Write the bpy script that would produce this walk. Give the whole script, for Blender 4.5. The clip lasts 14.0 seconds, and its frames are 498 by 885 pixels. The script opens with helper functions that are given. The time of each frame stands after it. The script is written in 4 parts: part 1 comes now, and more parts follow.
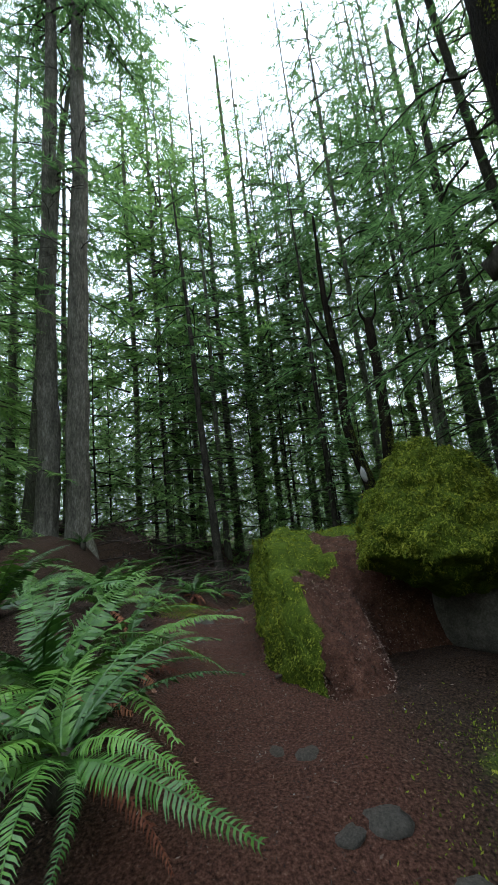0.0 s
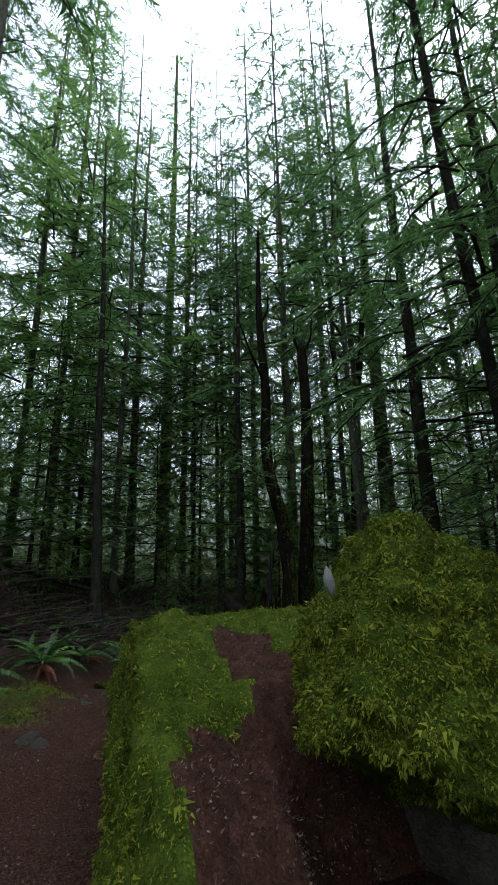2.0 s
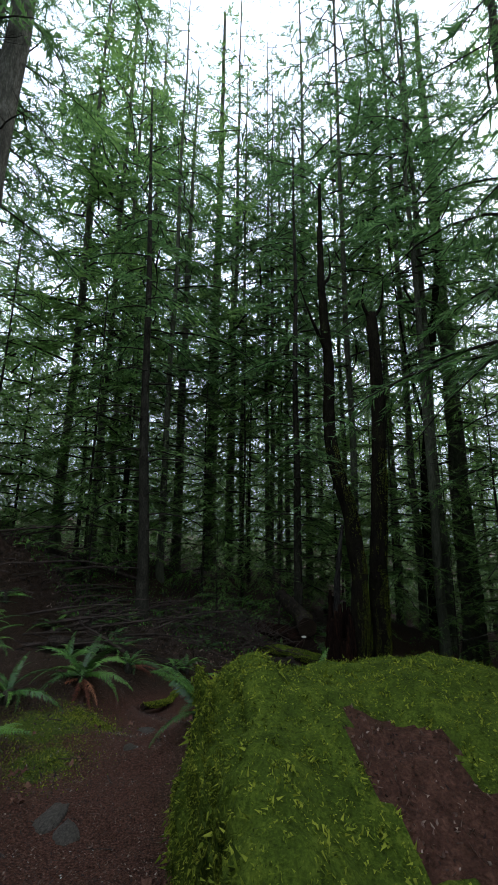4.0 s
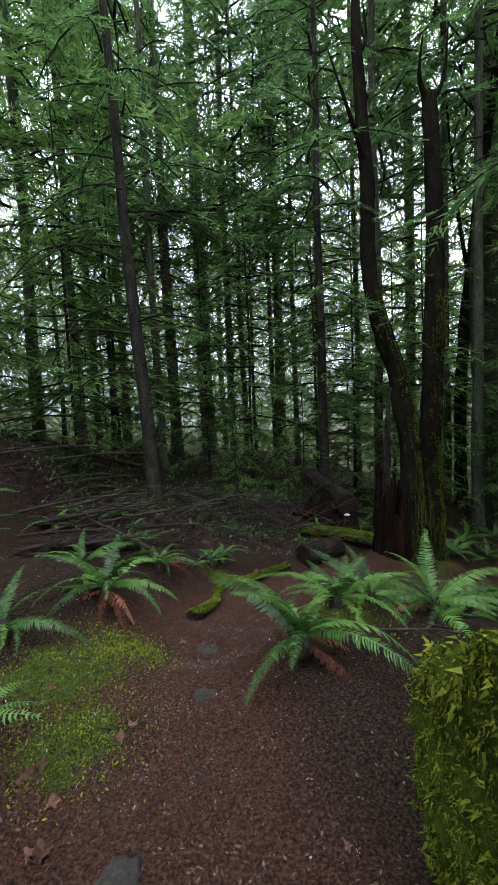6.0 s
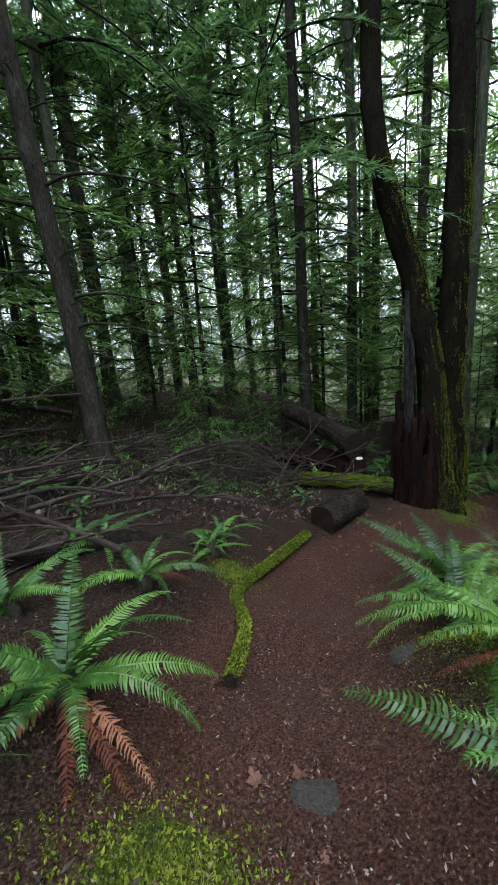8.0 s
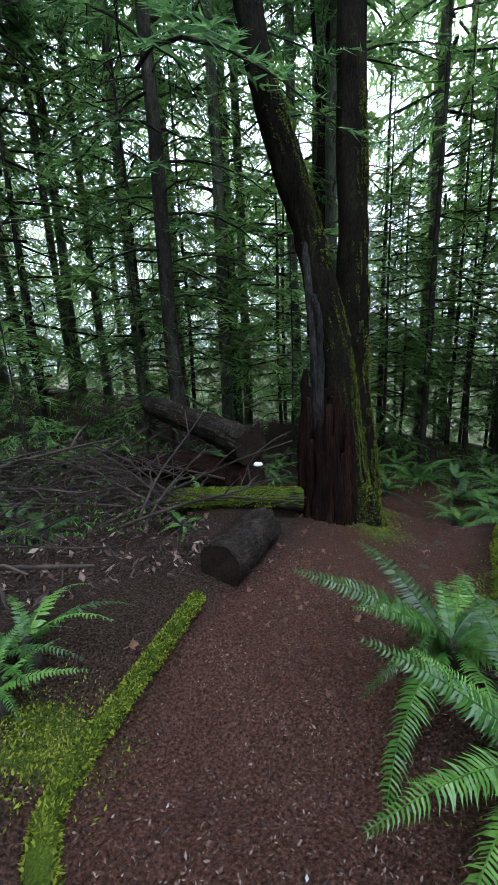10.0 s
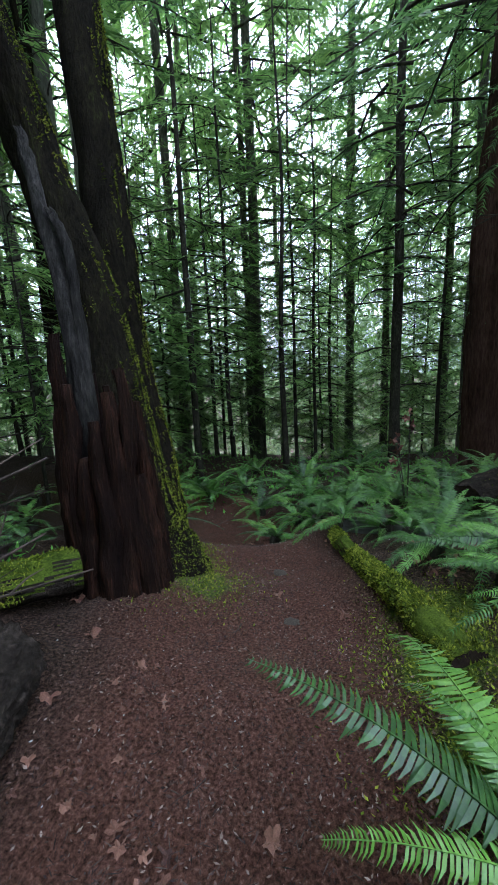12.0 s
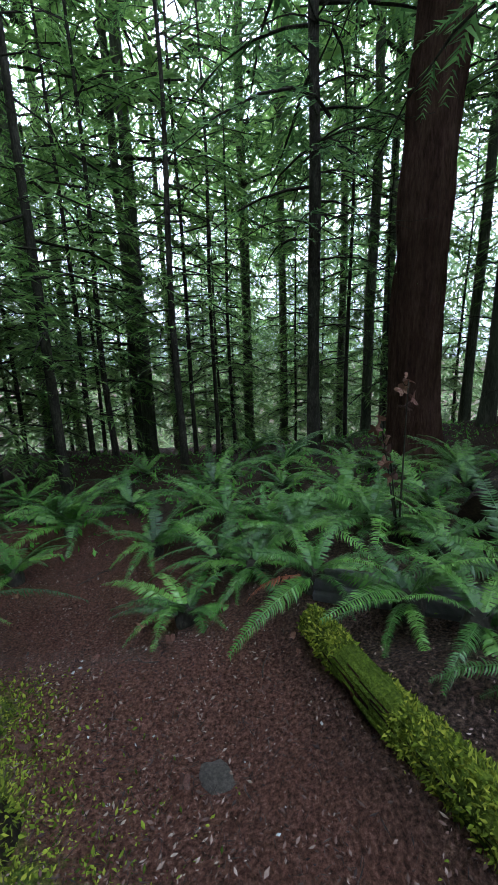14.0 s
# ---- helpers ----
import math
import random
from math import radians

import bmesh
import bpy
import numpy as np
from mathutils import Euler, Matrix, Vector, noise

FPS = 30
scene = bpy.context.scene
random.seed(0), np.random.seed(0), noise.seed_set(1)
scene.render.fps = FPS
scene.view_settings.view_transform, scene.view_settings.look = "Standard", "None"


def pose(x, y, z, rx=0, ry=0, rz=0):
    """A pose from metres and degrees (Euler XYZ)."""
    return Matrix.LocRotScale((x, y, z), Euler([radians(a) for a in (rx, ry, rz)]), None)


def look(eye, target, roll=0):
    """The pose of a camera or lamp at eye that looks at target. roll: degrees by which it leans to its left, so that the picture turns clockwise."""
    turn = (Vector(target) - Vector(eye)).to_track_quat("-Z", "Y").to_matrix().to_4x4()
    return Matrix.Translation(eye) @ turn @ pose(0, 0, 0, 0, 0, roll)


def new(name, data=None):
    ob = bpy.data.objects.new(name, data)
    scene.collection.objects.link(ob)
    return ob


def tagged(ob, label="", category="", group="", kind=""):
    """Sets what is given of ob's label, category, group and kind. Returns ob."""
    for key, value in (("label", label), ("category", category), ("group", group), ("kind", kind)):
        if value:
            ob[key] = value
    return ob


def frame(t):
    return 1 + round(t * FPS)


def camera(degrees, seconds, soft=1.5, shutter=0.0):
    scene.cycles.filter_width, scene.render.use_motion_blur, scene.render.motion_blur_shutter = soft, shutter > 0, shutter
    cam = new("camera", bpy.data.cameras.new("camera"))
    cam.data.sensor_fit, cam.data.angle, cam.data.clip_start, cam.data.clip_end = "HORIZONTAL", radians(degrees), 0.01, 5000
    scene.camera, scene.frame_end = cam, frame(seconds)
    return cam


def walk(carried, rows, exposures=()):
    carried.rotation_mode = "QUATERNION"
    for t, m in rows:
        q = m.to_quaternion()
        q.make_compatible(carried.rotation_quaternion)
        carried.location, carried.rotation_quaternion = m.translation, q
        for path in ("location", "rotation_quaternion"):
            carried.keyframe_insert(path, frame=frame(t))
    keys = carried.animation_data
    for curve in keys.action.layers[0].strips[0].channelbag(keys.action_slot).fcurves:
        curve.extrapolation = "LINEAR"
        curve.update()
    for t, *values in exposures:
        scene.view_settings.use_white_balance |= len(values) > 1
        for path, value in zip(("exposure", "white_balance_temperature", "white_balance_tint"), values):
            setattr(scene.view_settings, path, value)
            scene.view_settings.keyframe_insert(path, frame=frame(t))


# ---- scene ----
cam = camera(64.6, 14.0)
PATH = [
    (0, (-0.014, -0.292, 1.496), (-0.001, 1.668, 1.894), -6.0),
    (0.5, (-0.004, 0.079, 1.566), (-0.175, 2.024, 2.0), -6.2),
    (1, (0.046, 0.456, 1.671), (-0.156, 2.4, 2.096), -5.5),
    (1.5, (0.089, 0.807, 1.772), (0.224, 2.769, 2.136), -3.1),
    (2, (0.132, 1.083, 1.951), (0.583, 2.975, 2.414), -1.2),
    (2.5, (0.13, 1.389, 2.123), (0.641, 3.216, 2.757), -0.2),
    (3, (0.073, 1.667, 2.171), (0.577, 3.472, 2.872), 0.3),
    (3.5, (0.026, 1.994, 2.151), (0.414, 3.855, 2.771), 0.9),
    (3.7, (-0.002, 2.134, 2.126), (0.271, 4.043, 2.658), 1.2),
    (5.8, (-0.565, 4.036, 1.786), (-0.277, 6.012, 1.659), -2.3),
    (6, (-0.598, 4.199, 1.744), (-0.268, 6.165, 1.586), -2.5),
    (6.5, (-0.722, 4.702, 1.663), (-0.367, 6.656, 1.429), -2.9),
    (7, (-0.863, 5.215, 1.61), (-0.494, 7.156, 1.299), -3.1),
    (7.5, (-0.956, 5.715, 1.583), (-0.533, 7.629, 1.183), -3.6),
    (8, (-0.989, 6.138, 1.562), (-0.345, 7.965, 1.064), -4.6),
    (8.5, (-0.847, 6.535, 1.486), (0.018, 8.262, 0.966), -5.0),
    (8.7, (-0.78, 6.67, 1.448), (0.165, 8.355, 0.929), -5.0),
    (10.8, (-0.014, 8.159, 0.862), (1.365, 9.536, 0.412), -1.5),
    (11, (0.061, 8.248, 0.838), (1.498, 9.568, 0.396), -1.6),
    (11.5, (0.365, 8.481, 0.723), (2.064, 9.446, 0.295), -2.7),
    (12, (0.75, 8.714, 0.599), (2.639, 9.231, 0.193), -2.8),
    (12.5, (1.105, 8.887, 0.527), (3.058, 8.983, 0.108), -1.7),
    (13, (1.56, 8.953, 0.461), (3.512, 8.83, 0.044), -1.6),
    (13.5, (2.043, 9.081, 0.342), (3.987, 8.909, -0.095), -2.0),
    (14, (2.538, 9.136, 0.262), (4.479, 9.111, -0.22), -1.9),
]
EXPOSURES = [(0, 1.1, 6400, 6), (1.5, .7, 6400, 7), (3, .2, 6300, 9), (3.7, .35, 6300, 9), (5.8, 1.55, 6500, 16), (8, 1.95, 6300, 14), (11, 2.3, 5800, 14), (14, 2.45, 5800, 14)]
walk(cam, [(t, look(eye, target, roll)) for t, eye, target, roll in PATH], EXPOSURES)

# ---- sky and light: an overcast day ----
world = bpy.data.worlds.new("overcast_sky")
scene.world = world
world.use_nodes = True
wn = world.node_tree.nodes
sky = wn.new("ShaderNodeTexSky")
sky.sky_type, sky.sun_disc = "NISHITA", False
sky.sun_elevation, sky.sun_rotation = radians(50), radians(60)
sky.dust_density, sky.air_density = 4.0, 1.2
pale = wn.new("ShaderNodeHueSaturation")
pale.inputs["Saturation"].default_value = .3
even = wn.new("ShaderNodeMixRGB")
even.inputs[0].default_value = .85
# the dome of an overcast sky: brightest overhead, about a fifth of that at the horizon
place_on_dome = wn.new("ShaderNodeTexCoord")
split = wn.new("ShaderNodeSeparateXYZ")
dome = wn.new("ShaderNodeMapRange")
dome.inputs["From Min"].default_value, dome.inputs["From Max"].default_value = 0, 1
dome.inputs["To Min"].default_value, dome.inputs["To Max"].default_value = .3, 1.75
tint = wn.new("ShaderNodeVectorMath")
tint.operation = "SCALE"
tint.inputs[0].default_value = (7.6, 8.6, 10.5)
world.node_tree.links.new(place_on_dome.outputs["Generated"], split.inputs[0])
world.node_tree.links.new(split.outputs["Z"], dome.inputs["Value"])
world.node_tree.links.new(dome.outputs["Result"], tint.inputs["Scale"])
world.node_tree.links.new(tint.outputs["Vector"], even.inputs[2])
world.node_tree.links.new(sky.outputs[0], pale.inputs["Color"])
world.node_tree.links.new(pale.outputs[0], even.inputs[1])
world.node_tree.links.new(even.outputs[0], wn["Background"].inputs[0])
wn["Background"].inputs[1].default_value = .15
sun_data = bpy.data.lights.new("sun", "SUN")
sun_data.energy, sun_data.angle, sun_data.color = 1.4, radians(40), (1, .97, .92)
sun_lamp = new("sun", sun_data)
sun_lamp.matrix_world = look((20, 11.5, 27), (0, 0, 0))


# ---- materials ----
def material(name, tones, scale=8.0, stretch=(1, 1, 1), rough=.8, bump=.4, fine=60.0, translucent=0.0, per="none", spec=.3, bump_scale=None):
    """Colour ramp over two noises (and a random per object or island), with relief from the fine one."""
    m = bpy.data.materials.new(name)
    m.use_nodes = True
    t = m.node_tree
    n, l = t.nodes, t.links
    shader = n["Principled BSDF"]
    shader.inputs["Roughness"].default_value = rough
    shader.inputs["Specular IOR Level"].default_value = spec
    where = n.new("ShaderNodeTexCoord")
    mapping = n.new("ShaderNodeMapping")
    mapping.inputs["Scale"].default_value = stretch
    l.new(where.outputs["Object"], mapping.inputs[0])
    coarse, grain = n.new("ShaderNodeTexNoise"), n.new("ShaderNodeTexNoise")
    for node, s in ((coarse, scale), (grain, fine)):
        node.inputs["Scale"].default_value, node.inputs["Detail"].default_value = s, 6
        node.inputs["Roughness"].default_value = .65
        l.new(mapping.outputs[0], node.inputs["Vector"])
    mix = n.new("ShaderNodeMath")
    mix.operation = "MULTIPLY_ADD"
    mix.inputs[1].default_value = .5
    half = n.new("ShaderNodeMath")
    half.operation = "MULTIPLY"
    half.inputs[1].default_value = .5
    l.new(coarse.outputs["Fac"], half.inputs[0])
    l.new(grain.outputs["Fac"], mix.inputs[0])
    l.new(half.outputs[0], mix.inputs[2])
    value = mix.outputs[0]
    if per != "none":
        src = n.new("ShaderNodeObjectInfo").outputs["Random"] if per == "object" else n.new("ShaderNodeNewGeometry").outputs["Random Per Island"]
        add = n.new("ShaderNodeMath")
        add.operation = "MULTIPLY_ADD"
        add.inputs[1].default_value = .34
        shift = n.new("ShaderNodeMath")
        shift.operation = "SUBTRACT"
        shift.inputs[1].default_value = .17
        l.new(src, add.inputs[0])
        l.new(value, add.inputs[2])
        l.new(add.outputs[0], shift.inputs[0])
        value = shift.outputs[0]
    ramp = n.new("ShaderNodeValToRGB")
    el = ramp.color_ramp.elements
    while len(el) < len(tones):
        el.new(.5)
    for i, c in enumerate(tones):
        el[i].position, el[i].color = .32 + .36 * i / max(1, len(tones) - 1), (*c, 1)
    l.new(value, ramp.inputs[0])
    l.new(ramp.outputs[0], shader.inputs["Base Color"])
    if bump:
        b = n.new("ShaderNodeBump")
        b.inputs["Strength"].default_value, b.inputs["Distance"].default_value = bump, bump_scale or .02
        l.new(mix.outputs[0], b.inputs["Height"])
        l.new(b.outputs[0], shader.inputs["Normal"])
    if translucent:
        glow, both = n.new("ShaderNodeBsdfTranslucent"), n.new("ShaderNodeMixShader")
        both.inputs[0].default_value = translucent
        l.new(ramp.outputs[0], glow.inputs["Color"])
        l.new(shader.outputs[0], both.inputs[1])
        l.new(glow.outputs[0], both.inputs[2])
        l.new(both.outputs[0], n["Material Output"].inputs["Surface"])
    return m


# Grey-green of lichen, lightened further to stand for haze over far trunks
HAZED_FIR_BARK = material("hazed_fir_bark", [(.022, .022, .016), (.07, .072, .05), (.15, .155, .11)], 5, (1, 1, .22), .95, 1, 34, spec=.08, bump_scale=.06)
GREY_BARK = material("grey_bark", [(.02, .018, .015), (.085, .08, .062), (.2, .195, .16)], 9, (1, 1, .3), .95, 1, 40, spec=.08, bump_scale=.06)
RED_BARK = material("red_bark", [(.01, .005, .004), (.045, .024, .017), (.1, .058, .04)], 6, (1, 1, .2), .95, 1, 30, spec=.05, bump_scale=.06)
DARK_BARK = material("dark_bark", [(.009, .008, .006), (.03, .027, .02), (.075, .072, .052)], 9, (1, 1, .35), .95, .8, 50, spec=.08)
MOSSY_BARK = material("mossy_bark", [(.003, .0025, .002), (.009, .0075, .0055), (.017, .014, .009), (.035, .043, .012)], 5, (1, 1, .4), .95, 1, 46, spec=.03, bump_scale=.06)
LOG_BARK = material("log_bark", [(.005, .004, .003), (.022, .017, .013), (.075, .058, .046)], 8, (1, 1, 1), .85, 1, 40, spec=.06, bump_scale=.05)
CUT_WOOD = material("cut_wood", [(.006, .004, .003), (.02, .013, .009), (.04, .026, .017)], 9, (1, 1, 1), .85, .5, 70, spec=.08)
ROTTEN_WOOD = material("rotten_wood", [(.003, .002, .002), (.013, .007, .005), (.05, .021, .012)], 6, (2, 2, .2), .9, 1, 34, spec=.05, bump_scale=.05)
WET_WOOD = material("wet_black_wood", [(.008, .007, .007), (.03, .028, .027), (.06, .055, .05)], 6, (.3, 1, 1), .35, .6, 30, spec=.6)
TWIG = material("dead_twig", [(.01, .007, .005), (.03, .02, .015), (.075, .052, .04)], 6, (1, 1, 1), .85, .3, 40, per="island")
ROCK = material("granite", [(.028, .025, .02), (.085, .075, .062), (.16, .145, .122)], 7, (1, 1, 1), .9, 1, 60, spec=.1, bump_scale=.03)
# About half the sprigs' tone: shade between sprigs is put into this base
SHADED_MOSS = material("moss", [(.012, .02, .004), (.05, .075, .009), (.13, .165, .02)], 9, (1, 1, 1), .95, 1, 90, spec=.05, bump_scale=.03)
MOSS_TUFT = material("moss_sprigs", [(.026, .04, .005), (.11, .145, .013), (.26, .28, .034)], 3, (1, 1, 1), .9, 0, 20, .3, "island", .12)
NEEDLES = material("conifer_needles", [(.035, .08, .025), (.09, .18, .055), (.165, .3, .095)], .6, (1, 1, 1), .6, 0, 4, .55, "island", .3)
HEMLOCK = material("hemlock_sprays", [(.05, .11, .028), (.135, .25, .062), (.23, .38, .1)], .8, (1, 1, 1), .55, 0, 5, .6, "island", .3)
FERN_GREEN = material("fern_frond", [(.014, .042, .007), (.042, .112, .016), (.1, .21, .031)], 2, (1, 1, 1), .4, .15, 30, .16, "object", .38)
FERN_DEAD = material("dead_fern", [(.06, .015, .008), (.16, .05, .025), (.28, .12, .06)], 4, (1, 1, 1), .8, .2, 30, .2, "object")
BROAD_LEAF = material("broad_leaf", [(.04, .14, .02), (.09, .26, .03), (.15, .36, .06)], 3, (1, 1, 1), .5, .1, 30, .45, "island")
DRY_LEAF = material("dry_leaf", [(.035, .014, .009), (.1, .042, .026), (.2, .1, .065)], 9, (1, 1, 1), .7, .3, 40, .15, "object")
# Paler than the nearer needles: distance haze is put into this colour
HAZED_GREEN = material("hazed_foliage", [(.07, .12, .05), (.15, .235, .095), (.27, .37, .17)], .3, (1, 1, 1), .7, 0, 2, .5, "island", .2)
CHIPS = material("litter_flakes", [(.02, .01, .008), (.055, .028, .02), (.105, .06, .044), (.22, .165, .13)], 2, (1, 1, 1), .75, 0, 8, 0, "island", .25)
FUNGUS = material("bracket_fungus", [(.55, .45, .35), (.75, .68, .6), (.85, .82, .78)], 20, (1, 1, 1), .6, .2, 80)


def soil():
    """Red-brown needle duff on the trail, darker litter beside it, moss in patches."""
    m = bpy.data.materials.new("forest_floor")
    m.use_nodes = True
    t = m.node_tree
    n, l = t.nodes, t.links
    shader = n["Principled BSDF"]
    shader.inputs["Roughness"].default_value = .85
    shader.inputs["Specular IOR Level"].default_value = .1
    where = n.new("ShaderNodeTexCoord")

    def texture(scale, detail=8, kind="ShaderNodeTexNoise"):
        node = n.new(kind)
        node.inputs["Scale"].default_value = scale
        if kind == "ShaderNodeTexNoise":
            node.inputs["Detail"].default_value, node.inputs["Roughness"].default_value = detail, .7
        l.new(where.outputs["Object"], node.inputs["Vector"])
        return node

    def ramp(value, *stops):
        node = n.new("ShaderNodeValToRGB")
        el = node.color_ramp.elements
        while len(el) < len(stops):
            el.new(.5)
        for e, (p, c) in zip(el, stops):
            e.position, e.color = p, (*c, 1)
        l.new(value, node.inputs[0])
        return node.outputs[0]

    def blend(fac, a, b):
        node = n.new("ShaderNodeMixRGB")
        l.new(fac, node.inputs[0])
        l.new(a, node.inputs[1])
        l.new(b, node.inputs[2])
        return node.outputs[0]
    grain, cloud, cells = texture(75), texture(2.2), texture(55, kind="ShaderNodeTexVoronoi")
    duff = ramp(grain.outputs["Fac"], (.34, (.018, .007, .004)), (.48, (.078, .033, .021)), (.6, (.14, .066, .045)), (.72, (.25, .15, .115)))
    litter = ramp(grain.outputs["Fac"], (.36, (.007, .005, .004)), (.5, (.04, .024, .016)), (.66, (.115, .072, .048)))
    green = ramp(grain.outputs["Fac"], (.34, (.02, .035, .006)), (.55, (.08, .12, .016)), (.7, (.18, .22, .03)))
    trail, moss = n.new("ShaderNodeAttribute"), n.new("ShaderNodeAttribute")
    trail.attribute_name, moss.attribute_name = "trail", "moss"
    mixed = blend(trail.outputs["Fac"], litter, duff)
    add = n.new("ShaderNodeMath")
    add.operation = "ADD"
    l.new(moss.outputs["Fac"], add.inputs[0])
    l.new(cloud.outputs["Fac"], add.inputs[1])
    edge = ramp(add.outputs[0], (.86, (0, 0, 0)), (1.0, (1, 1, 1)))
    l.new(blend(edge, mixed, green), shader.inputs["Base Color"])
    bump = n.new("ShaderNodeBump")
    bump.inputs["Strength"].default_value, bump.inputs["Distance"].default_value = 1.0, .05
    tall = n.new("ShaderNodeMath")
    tall.operation = "MULTIPLY_ADD"
    tall.inputs[1].default_value = .4
    l.new(cells.outputs["Distance"], tall.inputs[0])
    l.new(grain.outputs["Fac"], tall.inputs[2])
    l.new(tall.outputs[0], bump.inputs["Height"])
    l.new(bump.outputs[0], shader.inputs["Normal"])
    return m


SOIL = soil()


# ---- mesh helpers ----
def mesh_of(name, verts, faces, mats, smooth=True):
    me = bpy.data.meshes.new(name)
    me.from_pydata([tuple(v) for v in verts], [], [tuple(f) for f in faces])
    for m in mats if isinstance(mats, (list, tuple)) else [mats]:
        me.materials.append(m)
    if smooth:
        me.polygons.foreach_set("use_smooth", [True] * len(me.polygons))
    me.update()
    return me


def part(name, me, parent, label="", m=None):
    ob = new(name, me)
    ob.parent = parent
    if m is not None:
        ob.matrix_basis = m
    if label:
        tagged(ob, label)
    return ob


def thing(name, label, category, at=(0, 0, 0), turn=0.0, group="", kind=""):
    ob = new(name)
    ob.empty_display_size = .1
    ob.matrix_basis = pose(*at, 0, 0, turn)
    return tagged(ob, label, category, group, kind)


def tube(points, radii, sides=10, wobble=0.0, seed=0, cap=True, ridge=0.0):
    """A bent, tapering tube along the points, with uneven skin."""
    pts = [Vector(p) for p in points]
    verts, faces = [], []
    side = Vector((1, 0, 0))
    for i, p in enumerate(pts):
        ahead = (pts[min(i + 1, len(pts) - 1)] - pts[max(i - 1, 0)]).normalized()
        side = (side - ahead * side.dot(ahead))
        if side.length < 1e-4:
            side = ahead.orthogonal()
        side.normalize()
        up = ahead.cross(side)
        for k in range(sides):
            a = 2 * math.pi * k / sides
            d = side * math.cos(a) + up * math.sin(a)
            r = radii[i]
            if wobble:
                r *= 1 + wobble * noise.noise(Vector((d.x * 1.3 + seed, d.y * 1.3, p.z * .9 + p.x + p.y * .7))) + wobble * .5 * noise.noise((p + d * 3) * 2.3 + Vector((seed, 0, 0)))
            if ridge:
                q = noise.noise(Vector((math.cos(a) * sides * .15, math.sin(a) * sides * .15, i * .3 + seed)))
                r += ridge * (abs(q) * 2 - .4)
            verts.append(p + d * r)
    for i in range(len(pts) - 1):
        for k in range(sides):
            k2 = (k + 1) % sides
            faces.append((i * sides + k, i * sides + k2, (i + 1) * sides + k2, (i + 1) * sides + k))
    if cap:
        faces.append(tuple(range(sides))[::-1])
        faces.append(tuple((len(pts) - 1) * sides + k for k in range(sides)))
    return verts, faces


def bend(points, n):
    """n points on a smooth curve through the given ones."""
    p = [Vector(q) for q in points]
    p = [p[0] * 2 - p[1]] + p + [p[-1] * 2 - p[-2]]
    out = []
    for i in range(n):
        s = i / (n - 1) * (len(p) - 3)
        k = min(int(s), len(p) - 4)
        u = s - k
        a, b, c, d = p[k:k + 4]
        out.append(.5 * (2 * b + (c - a) * u + (2 * a - 5 * b + 4 * c - d) * u * u + (3 * b - a - 3 * c + d) * u ** 3))
    return out


def joined(*shapes):
    verts, faces = [], []
    for v, f in shapes:
        o = len(verts)
        verts.extend(v)
        faces.extend(tuple(i + o for i in q) for q in f)
    return verts, faces


def blades(where, along, across, length, width):
    """Many small folded leaves, as kites: arrays of n x 3, lengths and widths n."""
    along, across = np.asarray(along, float), np.asarray(across, float)
    where, length, width = np.asarray(where, float), np.asarray(length, float)[:, None], np.asarray(width, float)[:, None]
    up = np.cross(along, across)
    n = len(where)
    v = np.stack([where, where + along * length * .45 + across * width * .5 + up * width * .12, where + along * length,
                  where + along * length * .45 - across * width * .5 + up * width * .12], 1).reshape(-1, 3)
    f = np.arange(4 * n).reshape(-1, 4)
    return v.tolist(), f.tolist()


def slivers(where, along, across, length, width):
    """Many fine pointed leaves or needle sprays, one triangle each."""
    half = np.asarray(across, float) * (np.asarray(width, float) * .5)[:, None]
    root = np.asarray(where, float)
    tip = root + np.asarray(along, float) * np.asarray(length, float)[:, None]
    v = np.stack([root - half, tip, root + half], 1).reshape(-1, 3)
    return v.tolist(), np.arange(len(v)).reshape(-1, 3).tolist()


def unit(a):
    a = np.asarray(a, float)
    return a / np.maximum(np.linalg.norm(a, axis=-1, keepdims=True), 1e-6)


# ---- terrain: height known at a few spots, blended smoothly ----
SPOTS_PATH = [(0, -6, -.9), (0, -2, -.25), (0, 0, .05), (-.1, 2.2, .42), (-.1, 3.3, .42), (-.5, 4.3, .34), (-.8, 5.3, .27),
              (-.85, 6.1, .17), (-.6, 7.2, -.1), (-.15, 8.05, -.38), (.65, 8.75, -.62), (1.8, 9.0, -.72), (2.7, 9.25, -.88),
              (3.5, 9.5, -1.1), (4.7, 9.9, -1.42)]
SPOTS_HILL = [(-1.4, 6.8, .28), (-1.9, 7.7, .45), (-1.5, 9.0, .15), (-1.15, 11.5, .12), (.2, 11.8, -.55), (.1, 13, -.6), (.9, 15.2, -.45),
              (-4.4, 11, 1.75), (-4.2, 7.5, 1.6), (-2.2, 4.5, .95), (-1.25, 2.1, .72), (-1.85, 3.2, 1.0), (-.75, 2.6, .5), (-.85, 1.35, .5), (-3.0, 1.5, .9), (-7, 4, 2.4), (-10, 18, 2.6), (-3, 17, .9), (2, 20, 0)]
SPOTS_DOWN = [(1.6, 10.3, -.5), (2.6, 10.2, -.6), (3.2, 9.9, -.85), (5.7, 10.8, -1.45), (6.4, 8.6, -1.35), (4.2, 8.4, -.95), (3.2, 8.2, -.62),
              (1.6, 8.0, -.45), (1.0, 6.8, .12), (.08, 6.35, .28), (8.8, 6.5, -1.7), (8, 11, -2.0), (14, 9, -3.6), (5, 5, -.3), (1.6, 2.4, .35), (3.5, 2.5, .6), (3, -2, .2), (9, 16, -2.6), (5, 14, -.8)]
